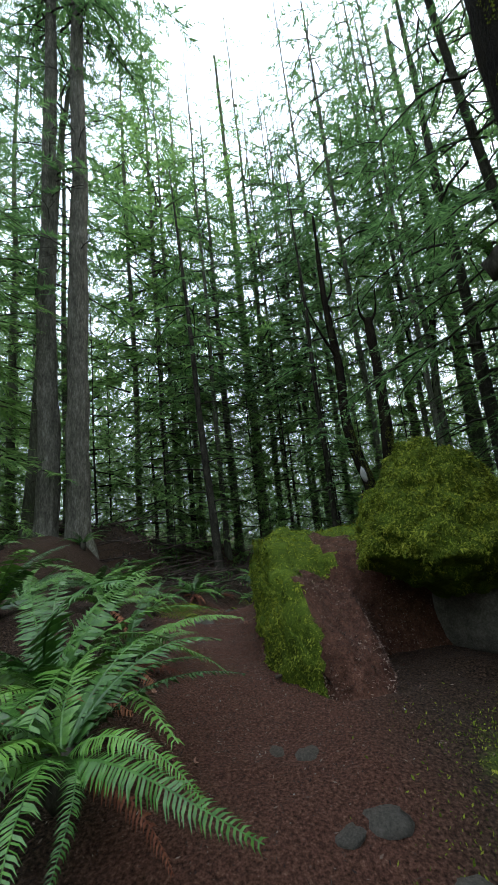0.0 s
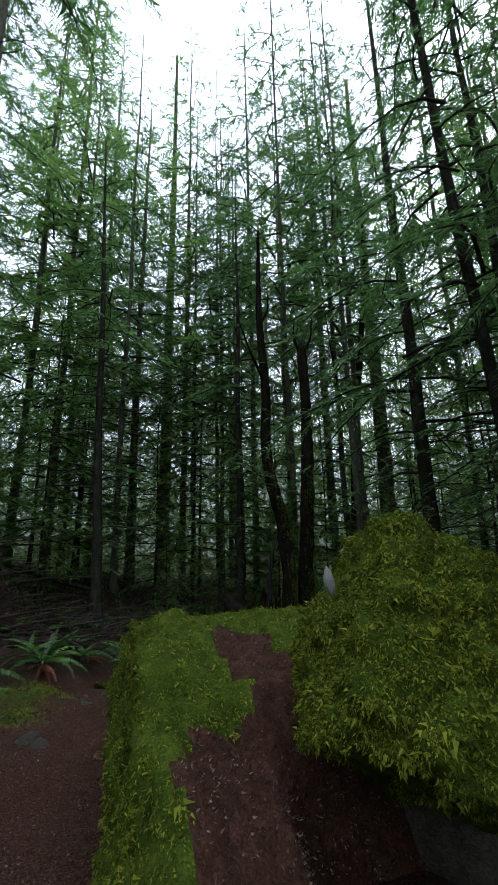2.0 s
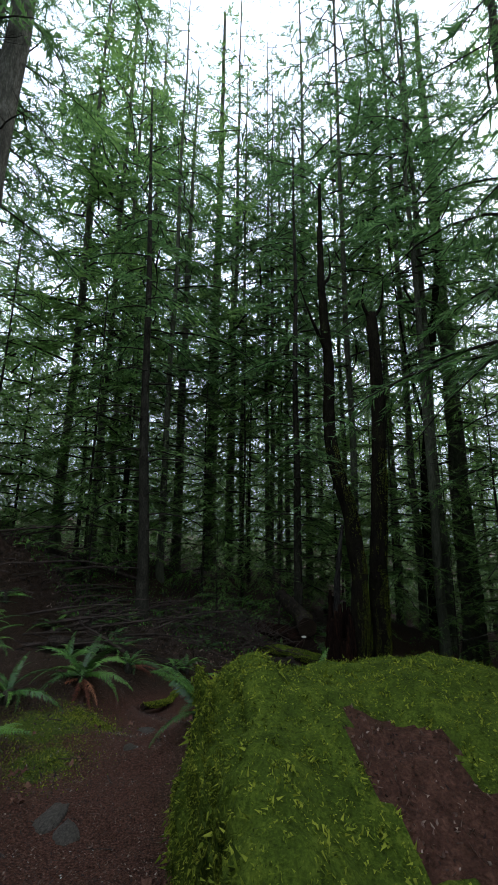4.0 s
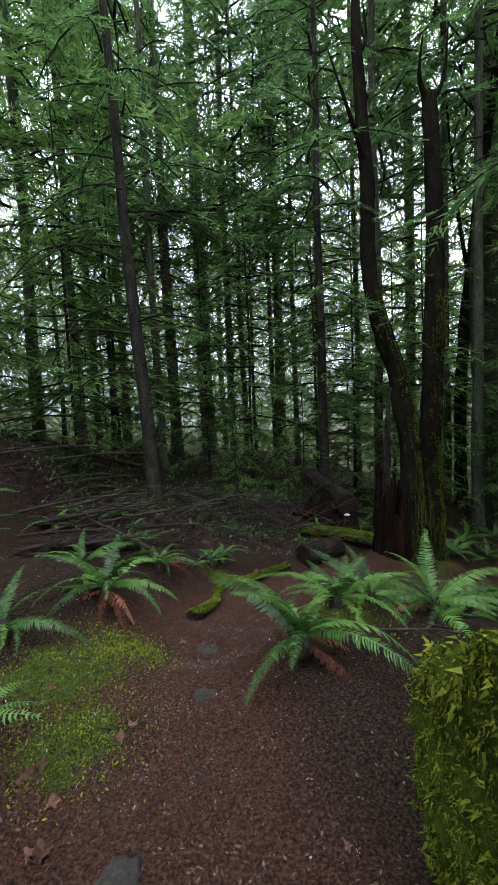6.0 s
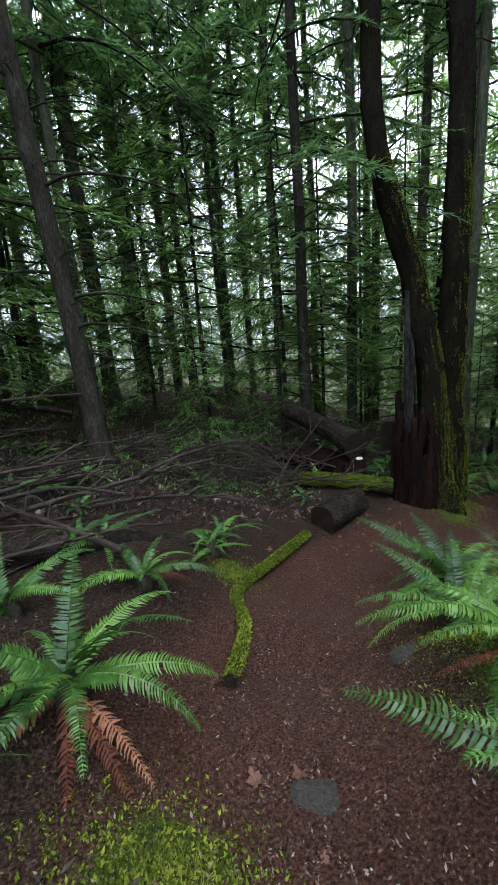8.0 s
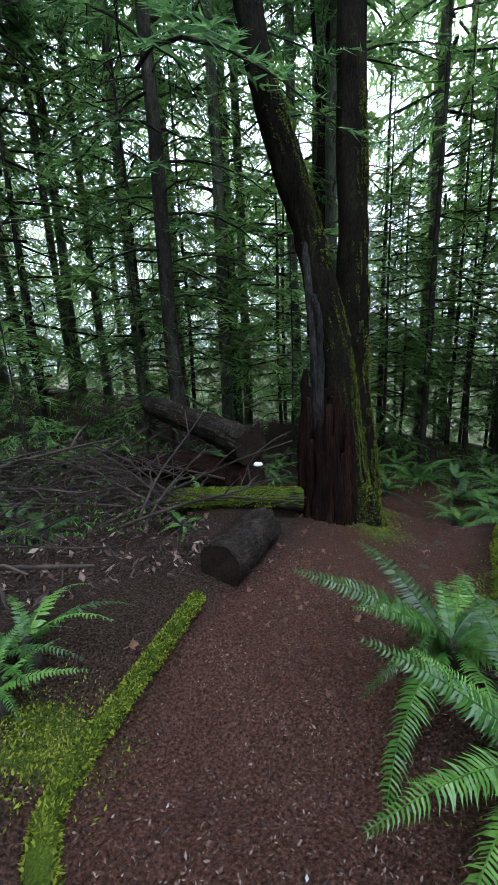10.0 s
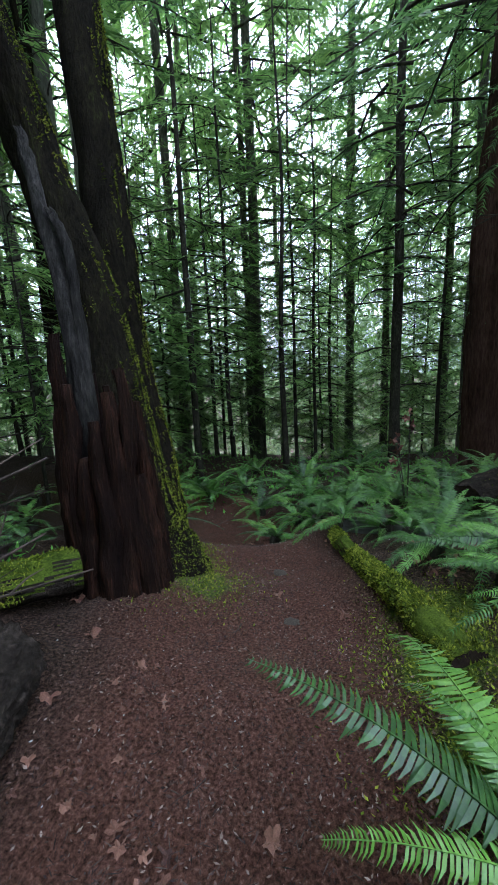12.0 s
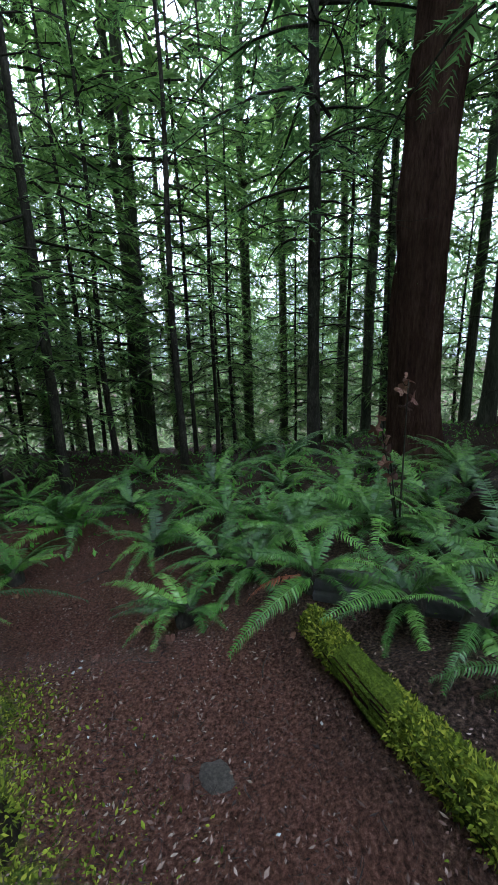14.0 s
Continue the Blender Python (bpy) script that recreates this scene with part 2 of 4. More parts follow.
SPOTS = SPOTS_PATH + SPOTS_HILL + SPOTS_DOWN


def ground_z(x, y):
    base = -.16 * x - .03 * y
    if x > 10:
        base -= .12 * (x - 10)
    base = max(-14 - .02 * math.hypot(x, y), min(5.5, base))
    num, den = base * .004, .004
    for a, b, c in SPOTS:
        d = (x - a) ** 2 + (y - b) ** 2
        w = 1 / (d + .25) ** 2
        num += w * c
        den += w
    return num / den


TRAIL = bend([(0, -5, 0), (0, 0, 0), (-.15, 2.4, 0), (-.35, 4.0, 0), (-.85, 5.6, 0), (-.75, 6.8, 0), (-.15, 8.0, 0), (.9, 8.85, 0), (2.2, 9.15, 0), (3.4, 9.5, 0), (4.7, 10.0, 0), (6.0, 11.0, 0)], 120)
TRAIL_X, TRAIL_Y = np.array([p.x for p in TRAIL]), np.array([p.y for p in TRAIL])
MOSS_BEDS = [(-1.4, 6.6, .55), (-1.2, 6.1, .35), (2.3, 8.35, .35), (2.7, 8.3, .35), (3.0, 9.75, .4), (3.3, 9.95, .3), (3.6, 10.1, .25), (.9, 1.0, .4), (1.2, 1.6, .5), (.55, 7.0, .4), (.75, 7.5, .3), (-1.1, 7.0, .3), (-.2, 9.1, .25), (-1.0, 6.9, .2), (1.8, 8.3, .3)]


def trail_distance(x, y):
    return float(np.min(np.hypot(TRAIL_X - x, TRAIL_Y - y)))


def relief(x, y):
    """The ground with its lumps: small on the trail, larger beside it."""
    off = min(1.0, max(0.0, (trail_distance(x, y) - .3) / .8))
    z = ground_z(x, y)
    z += (.025 + .1 * off) * noise.noise(Vector((x * 1.1, y * 1.1, 3)))
    z += (.012 + .03 * off) * noise.noise(Vector((x * 4, y * 4, 7))) + .008 * noise.noise(Vector((x * 13, y * 13, 1)))
    return z


def axis(lo, hi, step, reach):
    mid = list(np.arange(lo, hi, step))
    out, d, p = [], step, hi
    while p < reach:
        out.append(p)
        d = min(d * 1.22, 60)
        p += d
    low, d, p = [], step * 1.22, lo - step
    while p > -reach:
        low.append(p)
        d = min(d * 1.22, 60)
        p -= d
    return low[::-1] + mid + out


def build_ground():
    xs, ys = axis(-3.0, 5.5, .07, 600), axis(-.8, 11.4, .07, 600)
    verts, trail, moss = [], [], []
    for y in ys:
        for x in xs:
            verts.append((x, y, relief(x, y)))
            d = trail_distance(x, y) + .15 * noise.noise(Vector((x * 2, y * 2, 0)))
            trail.append(min(1, max(0, (.85 - d) / .35)))
            moss.append(max([0] + [max(0, .75 - .55 * math.hypot(x - a, y - b) / r) for a, b, r in MOSS_BEDS]))
    w = len(xs)
    faces = [(j * w + i, j * w + i + 1, (j + 1) * w + i + 1, (j + 1) * w + i) for j in range(len(ys) - 1) for i in range(w - 1)]
    me = mesh_of("ground", verts, faces, SOIL)
    for name, values in (("trail", trail), ("moss", moss)):
        me.attributes.new(name, "FLOAT", "POINT").data.foreach_set("value", values)
    return tagged(new("ground", me), "red-brown needle-strewn forest floor with a trodden trail and moss", "ground", kind="structure")


build_ground()


# ---- boulders ----
def lump(centre, radii, seed, rough=.18, taper=0.0, power=2.4, n=40):
    """A rounded, uneven block."""
    verts, faces = [], []
    for j in range(n // 2 + 1):
        th = math.pi * j / (n // 2)
        for i in range(n):
            a = 2 * math.pi * i / n
            d = Vector((math.sin(th) * math.cos(a), math.sin(th) * math.sin(a), math.cos(th)))
            s = (abs(d.x) ** power + abs(d.y) ** power + abs(d.z) ** power) ** (-1 / power)
            k = s * (1 + rough * noise.noise(d * 1.7 + Vector((seed, 0, 0))) + rough * .4 * noise.noise(d * 5 + Vector((0, seed, 0))))
            slim = 1 - taper * max(-.4, d.z)
            verts.append(Vector((d.x * radii[0] * k * slim, d.y * radii[1] * k * slim, d.z * radii[2] * k)) + Vector(centre))
    for j in range(n // 2):
        for i in range(n):
            i2 = (i + 1) % n
            faces.append((j * n + i, (j + 1) * n + i, (j + 1) * n + i2, j * n + i2))
    return verts, faces


def sprigs_on(verts, faces, count, size, rng, keep):
    """Moss sprigs over the faces that keep() accepts, as joined leaflets."""
    tris, areas = [], []
    for f in faces:
        a, b, c = (Vector(verts[f[0]]), Vector(verts[f[1]]), Vector(verts[f[2]]))
        nrm = (b - a).cross(Vector(verts[f[-1]]) - a)
        area = nrm.length
        if area < 1e-9:
            nrm = (b - a).cross(c - a)
            area = nrm.length
        if area < 1e-9:
            continue
        mid = sum((Vector(verts[i]) for i in f), Vector()) / len(f)
        nrm.normalize()
        if keep(mid, nrm):
            tris.append((f, nrm))
            areas.append(area)
    if not tris:
        return [], []
    pick = rng.choice(len(tris), count, p=np.array(areas) / sum(areas))
    where, along, across = [], [], []
    for k in pick:
        f, nrm = tris[k]
        u, v = rng.random(2)
        q = [Vector(verts[i]) for i in f]
        p = (q[0] * (1 - u) + q[1] * u) * (1 - v) + (q[-1] * (1 - u) + q[2] * u) * v
        d = (nrm * rng.uniform(.15, .8) + Vector(rng.normal(0, .55, 3)) + Vector((0, 0, -.35))).normalized()
        s = d.cross(Vector(rng.normal(0, 1, 3))).normalized()
        where.append(p - nrm * .004)
        along.append(d)
        across.append(s)
    n = len(where)
    return blades(where, along, across, size * rng.uniform(.6, 1.5, n), size * .45 * rng.uniform(.7, 1.3, n))


def hanging_moss(verts, faces, count, size, rng, keep, each=12):
    """Shaggy moss: clumps of leaflets that fan out from one spot and hang downwards."""
    quads, areas = [], []
    for f in faces:
        q = [Vector(verts[i]) for i in f]
        nrm = (q[1] - q[0]).cross(q[-1] - q[0]) + (q[2] - q[1]).cross(q[0] - q[1])
        if nrm.length > 1e-9 and keep(sum(q, Vector()) / len(q), nrm.normalized()):
            quads.append([list(q[0]), list(q[1]), list(q[2]), list(q[-1])])
            areas.append(nrm.length)
    quads, areas = np.array(quads), np.array(areas)
    pick = quads[rng.choice(len(quads), count, p=areas / areas.sum())]
    u, v = rng.random((2, count, 1))
    spot = (pick[:, 0] * (1 - u) + pick[:, 1] * u) * (1 - v) + (pick[:, 3] * (1 - u) + pick[:, 2] * u) * v
    nrm = unit(np.cross(pick[:, 1] - pick[:, 0], pick[:, 3] - pick[:, 0]) + np.cross(pick[:, 2] - pick[:, 1], pick[:, 0] - pick[:, 1]))
    lean = unit(nrm * .4 + np.array([0, 0, -.7]) + rng.normal(0, .35, nrm.shape))
    big = size * np.exp(rng.normal(0, .35, count))
    spot, nrm, lean, big = (np.repeat(a, each, 0) for a in (spot, nrm, lean, big))
    n = len(big)
    along = unit(lean + rng.normal(0, .5, (n, 3)))
    across = unit(np.cross(along, nrm + rng.normal(0, .4, (n, 3))))
    root = spot - nrm * .004 + lean * (rng.random(n) * .5 * big)[:, None] + rng.normal(0, .35, (n, 3)) * big[:, None]
    long = big * rng.uniform(.4, 1.0, n)
    return slivers(root, along, across, long, long * .42)


def mossy_boulder(label, shape, seed, count, size, keep, at):
    verts, faces = shape
    rock = thing("boulder", label, "boulder", at)
    move = Vector(at)
    verts = [v - move for v in verts]
    part("stone", mesh_of("stone", verts, faces, SHADED_MOSS), rock, "moss-grown rounded stone")
    rng = np.random.default_rng(seed)
    tufts = hanging_moss(verts, faces, count, size, rng, lambda p, nrm: keep(p + move, nrm))
    tagged(part("moss", mesh_of("moss_sprigs", *tufts, MOSS_TUFT, False), rock, "shaggy yellow-green moss"), kind="stuff")
    return rock


def shaggy(shape, centre):
    """Raise lumps of moss cushion on a rounded block."""
    verts, faces = shape
    out = []
    for v in verts:
        d = (v - Vector(centre)).normalized()
        out.append(v + d * (.05 * abs(noise.noise(v * 6)) + .045 * noise.noise(v * 13) - .02))
    return out, faces


def ramp_rock():
    """A long rock: low ramp at its near end, a step, a broad back and a steep side towards the trail."""
    verts, faces = [], []
    nu, nv = 120, 80
    for i in range(nu):
        y = 2.15 + 3.35 * i / (nu - 1)
        top = float(np.interp(y, [2.15, 2.5, 2.9, 3.3, 3.5, 3.9, 4.4, 4.9, 5.25, 5.5], [.4, .76, 1.0, 1.1, 1.25, 1.32, 1.36, 1.26, 1.0, .3]))
        left = float(np.interp(y, [2.15, 2.6, 3.2, 4.0, 4.7, 5.2, 5.5], [.42, .1, .02, -.02, .0, .1, .4]))
        for j in range(nv):
            v = j / (nv - 1)
            if v < .3:
                x, z = left - .05 * math.sin(v * 10), .15 + (top - .15) * (v / .3) ** .8
            else:
                w = (v - .3) / .7
                x = left + (2.3 - left) * w
                dip = float(np.interp(y, [2.2, 3.2, 3.9, 4.6], [.22, .2, .08, .0]))
                z = top + .06 * math.sin(min(w, .18) / .18 * 3.14) - dip * min(1, max(0, w - .08) * 6) * (1 - .6 * w) - 1.1 * max(0, w - .62) ** 1.3
                z -= .16 * max(0, 1 - w * 5) ** 2
                if y < 3.35:
                    z -= min(1, max(0, (x - .72) / .3)) * min(1, (3.35 - y) / .3) * .85
            p = Vector((x, y, z))
            q = .07 * noise.noise(p * 2.2) + .05 * noise.noise(p * 5) + .03 * noise.noise(p * 12)
            verts.append(p + Vector((-q if v < .35 else 0, 0, q * .7)))
    for i in range(nu - 1):
        for j in range(nv - 1):
            faces.append((i * nv + j, (i + 1) * nv + j, (i + 1) * nv + j + 1, i * nv + j + 1))
    return verts, [f[::-1] for f in faces]


DUFF = material("duff", [(.012, .005, .003), (.05, .022, .014), (.12, .056, .036)], 14, (1, 1, 1), .9, .9, 80, spec=.1, bump_scale=.03)


def green_part(p):
    """Where the long rock is moss-grown: its edge, its step and its far end."""
    edge = noise.noise(p * 3)
    return p.x < .3 + .16 * edge + (.22 if p.y > 3.3 else 0) or p.y > 4.15 - .25 * p.x + .45 * edge or 3.3 < p.y < 3.55 and p.x < .62 + .2 * edge


def build_ramp():
    at = Vector((.95, 3.9, .3))
    verts, faces = ramp_rock()
    verts = [v - at for v in verts]
    rock = thing("boulder", "long low boulder with mossy edge and duff-covered back", "boulder", at)
    me = mesh_of("stone", verts, faces, [SHADED_MOSS, DUFF])
    for poly in me.polygons:
        poly.material_index = 0 if green_part(poly.center + at) else 1
    part("stone", me, rock, "long stone under moss and brown duff")
    tufts = hanging_moss(verts, faces, 22000, .017, np.random.default_rng(2), lambda p, nrm: green_part(p + at))
    tagged(part("moss", mesh_of("moss_sprigs", *tufts, MOSS_TUFT, False), rock, "thick yellow-green moss"), kind="stuff")
    flakes = sprigs_on(verts, faces, 15000, .02, np.random.default_rng(3), lambda p, nrm: not green_part(p + at))
    tagged(part("duff", mesh_of("duff_flakes", *flakes, CHIPS, False), rock, "brown needles and leaf flakes"), kind="stuff")


build_ramp()
mossy_boulder("tall rounded boulder shaggy with bright green moss", shaggy(lump((1.42, 2.95, 1.42), (.55, .66, .58), 4.0, .2, .4, 2.1, 120), (1.42, 2.95, 1.42)), 1, 20000, .018, lambda p, nrm: nrm.z > -.3, (1.42, 2.95, .95))
# Added prop for the boulder, left bare so the shaded hollow looks dark
under = lump((0, 0, .4), (.45, .5, .55), 6.0, .3, power=2.4, n=28)
shade_rock = tagged(new("boulder", mesh_of("boulder", *under, ROCK)), "added bare rock under the mossy boulder, dark for its shaded hollow", "boulder")
shade_rock.matrix_basis = pose(1.85, 3.35, .3)


# ---- trees ----
def foliage(rng, height, start, reach, rows, per, pairs, droop=.25, sparse=1.0, top=.15, wide=.26):
    """Branches round a stem from start to the tip: their wood, and flat feathery sprays along them."""
    wood, origin, way, span = [], [], [], []
    for k in range(rows):
        u = k / rows
        z = start + (height - start) * u ** .95
        a = k * 2.4 + rng.uniform(-.5, .5)
        size = reach * (1 - u ** 1.5 * (1 - top)) * rng.uniform(.6, 1.15) * min(1, .6 + 3 * u)
        out = np.array([math.cos(a), math.sin(a), 0])
        side = np.array([-math.sin(a), math.cos(a), 0])
        rise, n = rng.uniform(-.05, .3), 6
        s = np.linspace(0, 1, n)[:, None]
        pts = np.array([0, 0, z]) + out * size * s + side * .12 * size * np.sin(s * 3 + k) + np.array([0, 0, size]) * (rise * s - droop * 1.6 * s * s)
        wood.append(tube(pts[::1 if pairs > 12 else 2], [max(.004, .013 * size * (1 - .9 * i / (n - 1))) for i in range(n)][::1 if pairs > 12 else 2], 4 if pairs > 12 else 3, cap=False))
        twigs = max(5, int(per * size / reach))
        for j in range(twigs):
            if rng.random() > sparse:
                continue
            s = .15 + .85 * (j + rng.random()) / twigs
            i = min(int(s * (n - 1)), n - 2)
            w = s * (n - 1) - i
            sgn = 1 if j % 2 else -1
            origin.append(pts[i] * (1 - w) + pts[i + 1] * w)
            way.append(out * .8 + side * sgn * rng.uniform(.45, 1.1) + np.array([0, 0, rng.uniform(-.5, .1)]))
            span.append(size * .4 * (1.15 - .7 * s) * rng.uniform(.6, 1.25))
    o, d, l = np.array(origin), unit(way), np.array(span)
    flat = unit(np.cross(d, np.array([0, 0, 1.0])))
    where, along, across, length, width = [], [], [], [], []
    for q in range(pairs):
        r = (q + .6) / (pairs + .2)
        spot = o + d * (l * r)[:, None] + np.array([0, 0, -1.0]) * (droop * .9 * l * r * r)[:, None]
        for g in (1, -1):
            where.append(spot)
            along.append(d * .8 + flat * g * .7 + rng.normal(0, .22, d.shape) + np.array([0, 0, -.2]))
            across.append(flat * .6 - d * .6 * g + rng.normal(0, .3, d.shape))
            length.append(l * (.38 if pairs < 12 else .27) * (1.15 - .7 * r) * rng.uniform(.6, 1.4, len(l)))
    where, along, across, length = np.concatenate(where), unit(np.concatenate(along)), np.concatenate(across), np.concatenate(length)
    across = unit(across - along * np.sum(across * along, 1, keepdims=True))
    return joined(*wood), slivers(where, along, across, length, length * wide)


def stem(height, r, seed, flare=1.0, lean=(0, 0), sway=.1, n=16, sides=14, wobble=.12, ridge=0.0):
    pts, radii = [], []
    for i in range(n):
        s = (i / (n - 1)) ** 1.6
        z = -.4 + (height + .4) * s
        pts.append((lean[0] * z + sway * noise.noise(Vector((z * .25, seed, 0))), lean[1] * z + sway * noise.noise(Vector((z * .25, seed, 9))), z))
        radii.append(r * (1 - .85 * s) * (1 + flare * .7 * math.exp(-max(z + .1, 0) * 3.2)))
    return tube(pts, radii, sides, wobble, seed, ridge=ridge)


def snag_limbs(rng, low, high, count, reach, r, droop=.3):
    """Dead limbs with forked twigs."""
    shapes = []
    for k in range(count):
        z, a = rng.uniform(low, high), rng.uniform(0, 6.28)
        size = reach * rng.uniform(.4, 1.1)
        out, side = np.array([math.cos(a), math.sin(a), 0]), np.array([-math.sin(a), math.cos(a), 0])
        pts = [np.array([0, 0, z]) + out * size * s + side * size * .25 * math.sin(s * 2.5 + k) * s + np.array([0, 0, size * (.35 * s - droop * 1.8 * s * s)]) for s in np.linspace(0, 1, 7)]
        shapes.append(tube(pts, [max(.003, r * (1 - .85 * s)) for s in np.linspace(0, 1, 7)], 5, cap=False))
        for j in range(5):
            s = rng.integers(2, 6)
            d = unit(out + side * rng.choice([-1, 1]) * rng.uniform(.4, 1) + np.array([0, 0, rng.uniform(-.5, .3)]))
            l = size * rng.uniform(.15, .4)
            shapes.append(tube([pts[s], pts[s] + d * l * .5 + np.array([0, 0, -.03]), pts[s] + d * l], [r * .35, r * .25, .003], 4, cap=False))
    return joined(*shapes)


PATTERNS = {}


def crown_mesh(kind, k):
    """Crown and limb meshes for a kind of tree, made once for each variant."""
    if (kind, k) not in PATTERNS:
        rng = np.random.default_rng(hash_of(kind) + k)
        if kind == "fir":
            wood, leaves = foliage(rng, 26, 4.0 + 1.8 * k, 3.2, 70, 15, 16, .35, wide=.17)
            dead = snag_limbs(rng, 1.5, 7, 20, 1.2, .014)
        elif kind == "far_fir":
            wood, leaves = foliage(rng, 26, 2.2 + 1.6 * k, 3.6, 70, 14, 9, .35, wide=.19)
            dead = None
        elif kind == "high_fir":
            wood, leaves = foliage(rng, 30, 15, 4.0, 50, 20, 15, .55, wide=.17)
            dead = snag_limbs(rng, 7, 16, 12, 1.6, .02)
        elif kind == "snaggy":
            wood, leaves = foliage(rng, 16, 2.8, 2.6, 62, 16, 15, .35, .85, wide=.17)
            dead = snag_limbs(rng, 1.0, 6, 30, 1.3, .014)
        elif kind == "crooked":
            wood, leaves = foliage(rng, 16, 6.0, 2.6, 44, 16, 15, .4, .85, wide=.2)
            dead = snag_limbs(rng, 1.2, 7, 26, 1.5, .013, .4)
        elif kind == "young":
            wood, leaves = foliage(rng, 11, 1.8 + .4 * k, 1.8, 54, 12, 12, .3, .8, wide=.17)
            dead = snag_limbs(rng, .5, 3.2, 16, .7, .008)
        elif kind == "hemlock":
            wood, leaves = foliage(rng, 10, .6, 2.6, 66, 17, 11, .3, .95, .2, wide=.15)
            dead = snag_limbs(rng, .4, 1.5, 6, .5, .008)
        else:
            wood, leaves = foliage(rng, 3.2, .5, 1.0, 34, 14, 12, .25, .9, wide=.18)
            dead = None
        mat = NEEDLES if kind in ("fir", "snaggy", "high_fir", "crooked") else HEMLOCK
        limbs = joined(wood, dead) if dead else wood
        PATTERNS[kind, k] = (mesh_of("limbs", *limbs, DARK_BARK), mesh_of("crown", *leaves, mat, False))
    return PATTERNS[kind, k]


def hash_of(word):
    return sum(ord(c) * (i + 1) for i, c in enumerate(word))


STOCK = {"fir": (26, "tall conifer with bare lower trunk and high green crown", HAZED_FIR_BARK), "snaggy": (16, "slim dark conifer with dead lower branches", DARK_BARK),
         "young": (11, "thin young hemlock with flat green sprays", DARK_BARK), "sapling": (3.2, "small green hemlock sapling among forest litter", DARK_BARK)}
STOCK["far_fir"] = (26, "distant conifer with green crown to near the ground", HAZED_FIR_BARK)
STOCK["crooked"] = (16, "slim dark hemlock with crooked dead limbs", DARK_BARK)
STOCK["high_fir"] = (30, STOCK["fir"][1], HAZED_FIR_BARK)
STOCK["hemlock"] = (10, "bushy young hemlock with layered bright green sprays", DARK_BARK)
COUNT = [0]


def tree(kind, x, y, dia, height=None, lean=(0, 0), label="", bark=None, crown=True, flare=.5):
    tall, words, skin = STOCK[kind]
    COUNT[0] += 1
    k = COUNT[0] % 3
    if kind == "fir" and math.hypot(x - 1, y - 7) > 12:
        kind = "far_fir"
    z = ground_z(x, y)
    t = thing("conifer_tree" if kind != "sapling" else "sapling", label or words, "tree", (x, y, z), 0, "forest trees")
    height = height or tall * (.85 + .3 * ((COUNT[0] * .37) % 1)) * (1.3 if kind == "far_fir" and not 0 < x - .04 * y < 1.4 else 1)
    verts, faces = stem(height, dia / 2, COUNT[0] * 3.1, flare, lean, n=60 if dia > .45 else 16, sides=64 if dia > .45 else 10, ridge=.06 * dia if dia > .45 else 0)
    part("trunk", mesh_of("trunk", verts, faces, bark or skin), t)
    if crown:
        limbs, leaves = crown_mesh(kind, k)
        s = height / tall
        shear = Matrix(((s, 0, lean[0] * s, 0), (0, s, lean[1] * s, 0), (0, 0, s, 0), (0, 0, 0, 1)))
        tilt = Vector((lean[0], lean[1], 1)).to_track_quat("Z", "Y").to_matrix().to_4x4() @ Matrix.Rotation(COUNT[0] * 1.7, 4, "Z") @ Matrix.Scale(s, 4)
        tagged(part("branchwork", limbs, t, "thin dark branches", tilt), kind="stuff")
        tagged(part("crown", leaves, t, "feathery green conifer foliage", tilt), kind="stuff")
    return t


# twin firs on the bank
tree("high_fir", -4.7, 8.7, .5, 30, (.01, .0), "tall grey-barked fir standing close to its twin", GREY_BARK, flare=.6)
tree("high_fir", -3.95, 8.75, .54, 30, (.012, 0), "tall grey-barked fir beside its twin on the bank", GREY_BARK, flare=.6)
tree("fir", -7.9, 12.6, .35)
tree("fir", -5.6, 9.4, .3, 24, (.08, .02))
crooked = tree("crooked", -1.2, 11.6, .27, 14, (-.035, .0), "slim dark hemlock with many crooked dead branches", flare=.3)
for i, (h, a, l, sag) in enumerate(((2.4, 2.9, 1.5, .5), (3.1, 3.4, 2.3, .4), (3.6, 2.6, 2.0, .9), (4.3, 3.9, 2.2, .8), (2.1, -.3, 1.6, .5), (3.3, -.6, 2.0, .7), (4.6, 3.1, 2.5, 1.0), (5.2, .2, 2.2, .8), (1.75, 5.6, 1.3, .35))):
    o, s = Vector((math.cos(a), math.sin(a), 0)), Vector((-math.sin(a), math.cos(a), 0))
    arm = [Vector((-.035 * h, 0, h)), Vector((-.035 * h, 0, h + .05)) + o * l * .3, Vector((0, 0, h - sag * .2)) + o * l * .65 + s * .2, Vector((0, 0, h - sag)) + o * l + s * .1 * (i % 3)]
    part("dead_limb", mesh_of("dead_limb", *tube(bend(arm, 12), list(np.linspace(.022, .006, 12)), 6, .2, i), DARK_BARK), crooked, "crooked bare limb")
for spot in ((-.8, 18, .4), (.57, 22, .65), (7.2, 13.6, .3), (3.6, 18.3, .22), (3.0, 18.5, .22), (4.1, 22.1, .3)):
    tree("fir", *spot)
for spot in ((7.6, 17.2, .3), (-6.0, 20.9, .25), (-3.4, 18.2, .25), (-1.2, 16.2, .25), (2.8, 18.6, .2), (6.2, 18.7, .25), (8.6, 19, .3), (9.6, 15.9, .75)):
    tree("fir", *spot)
tree("snaggy", 2.6, 12.8, .24)
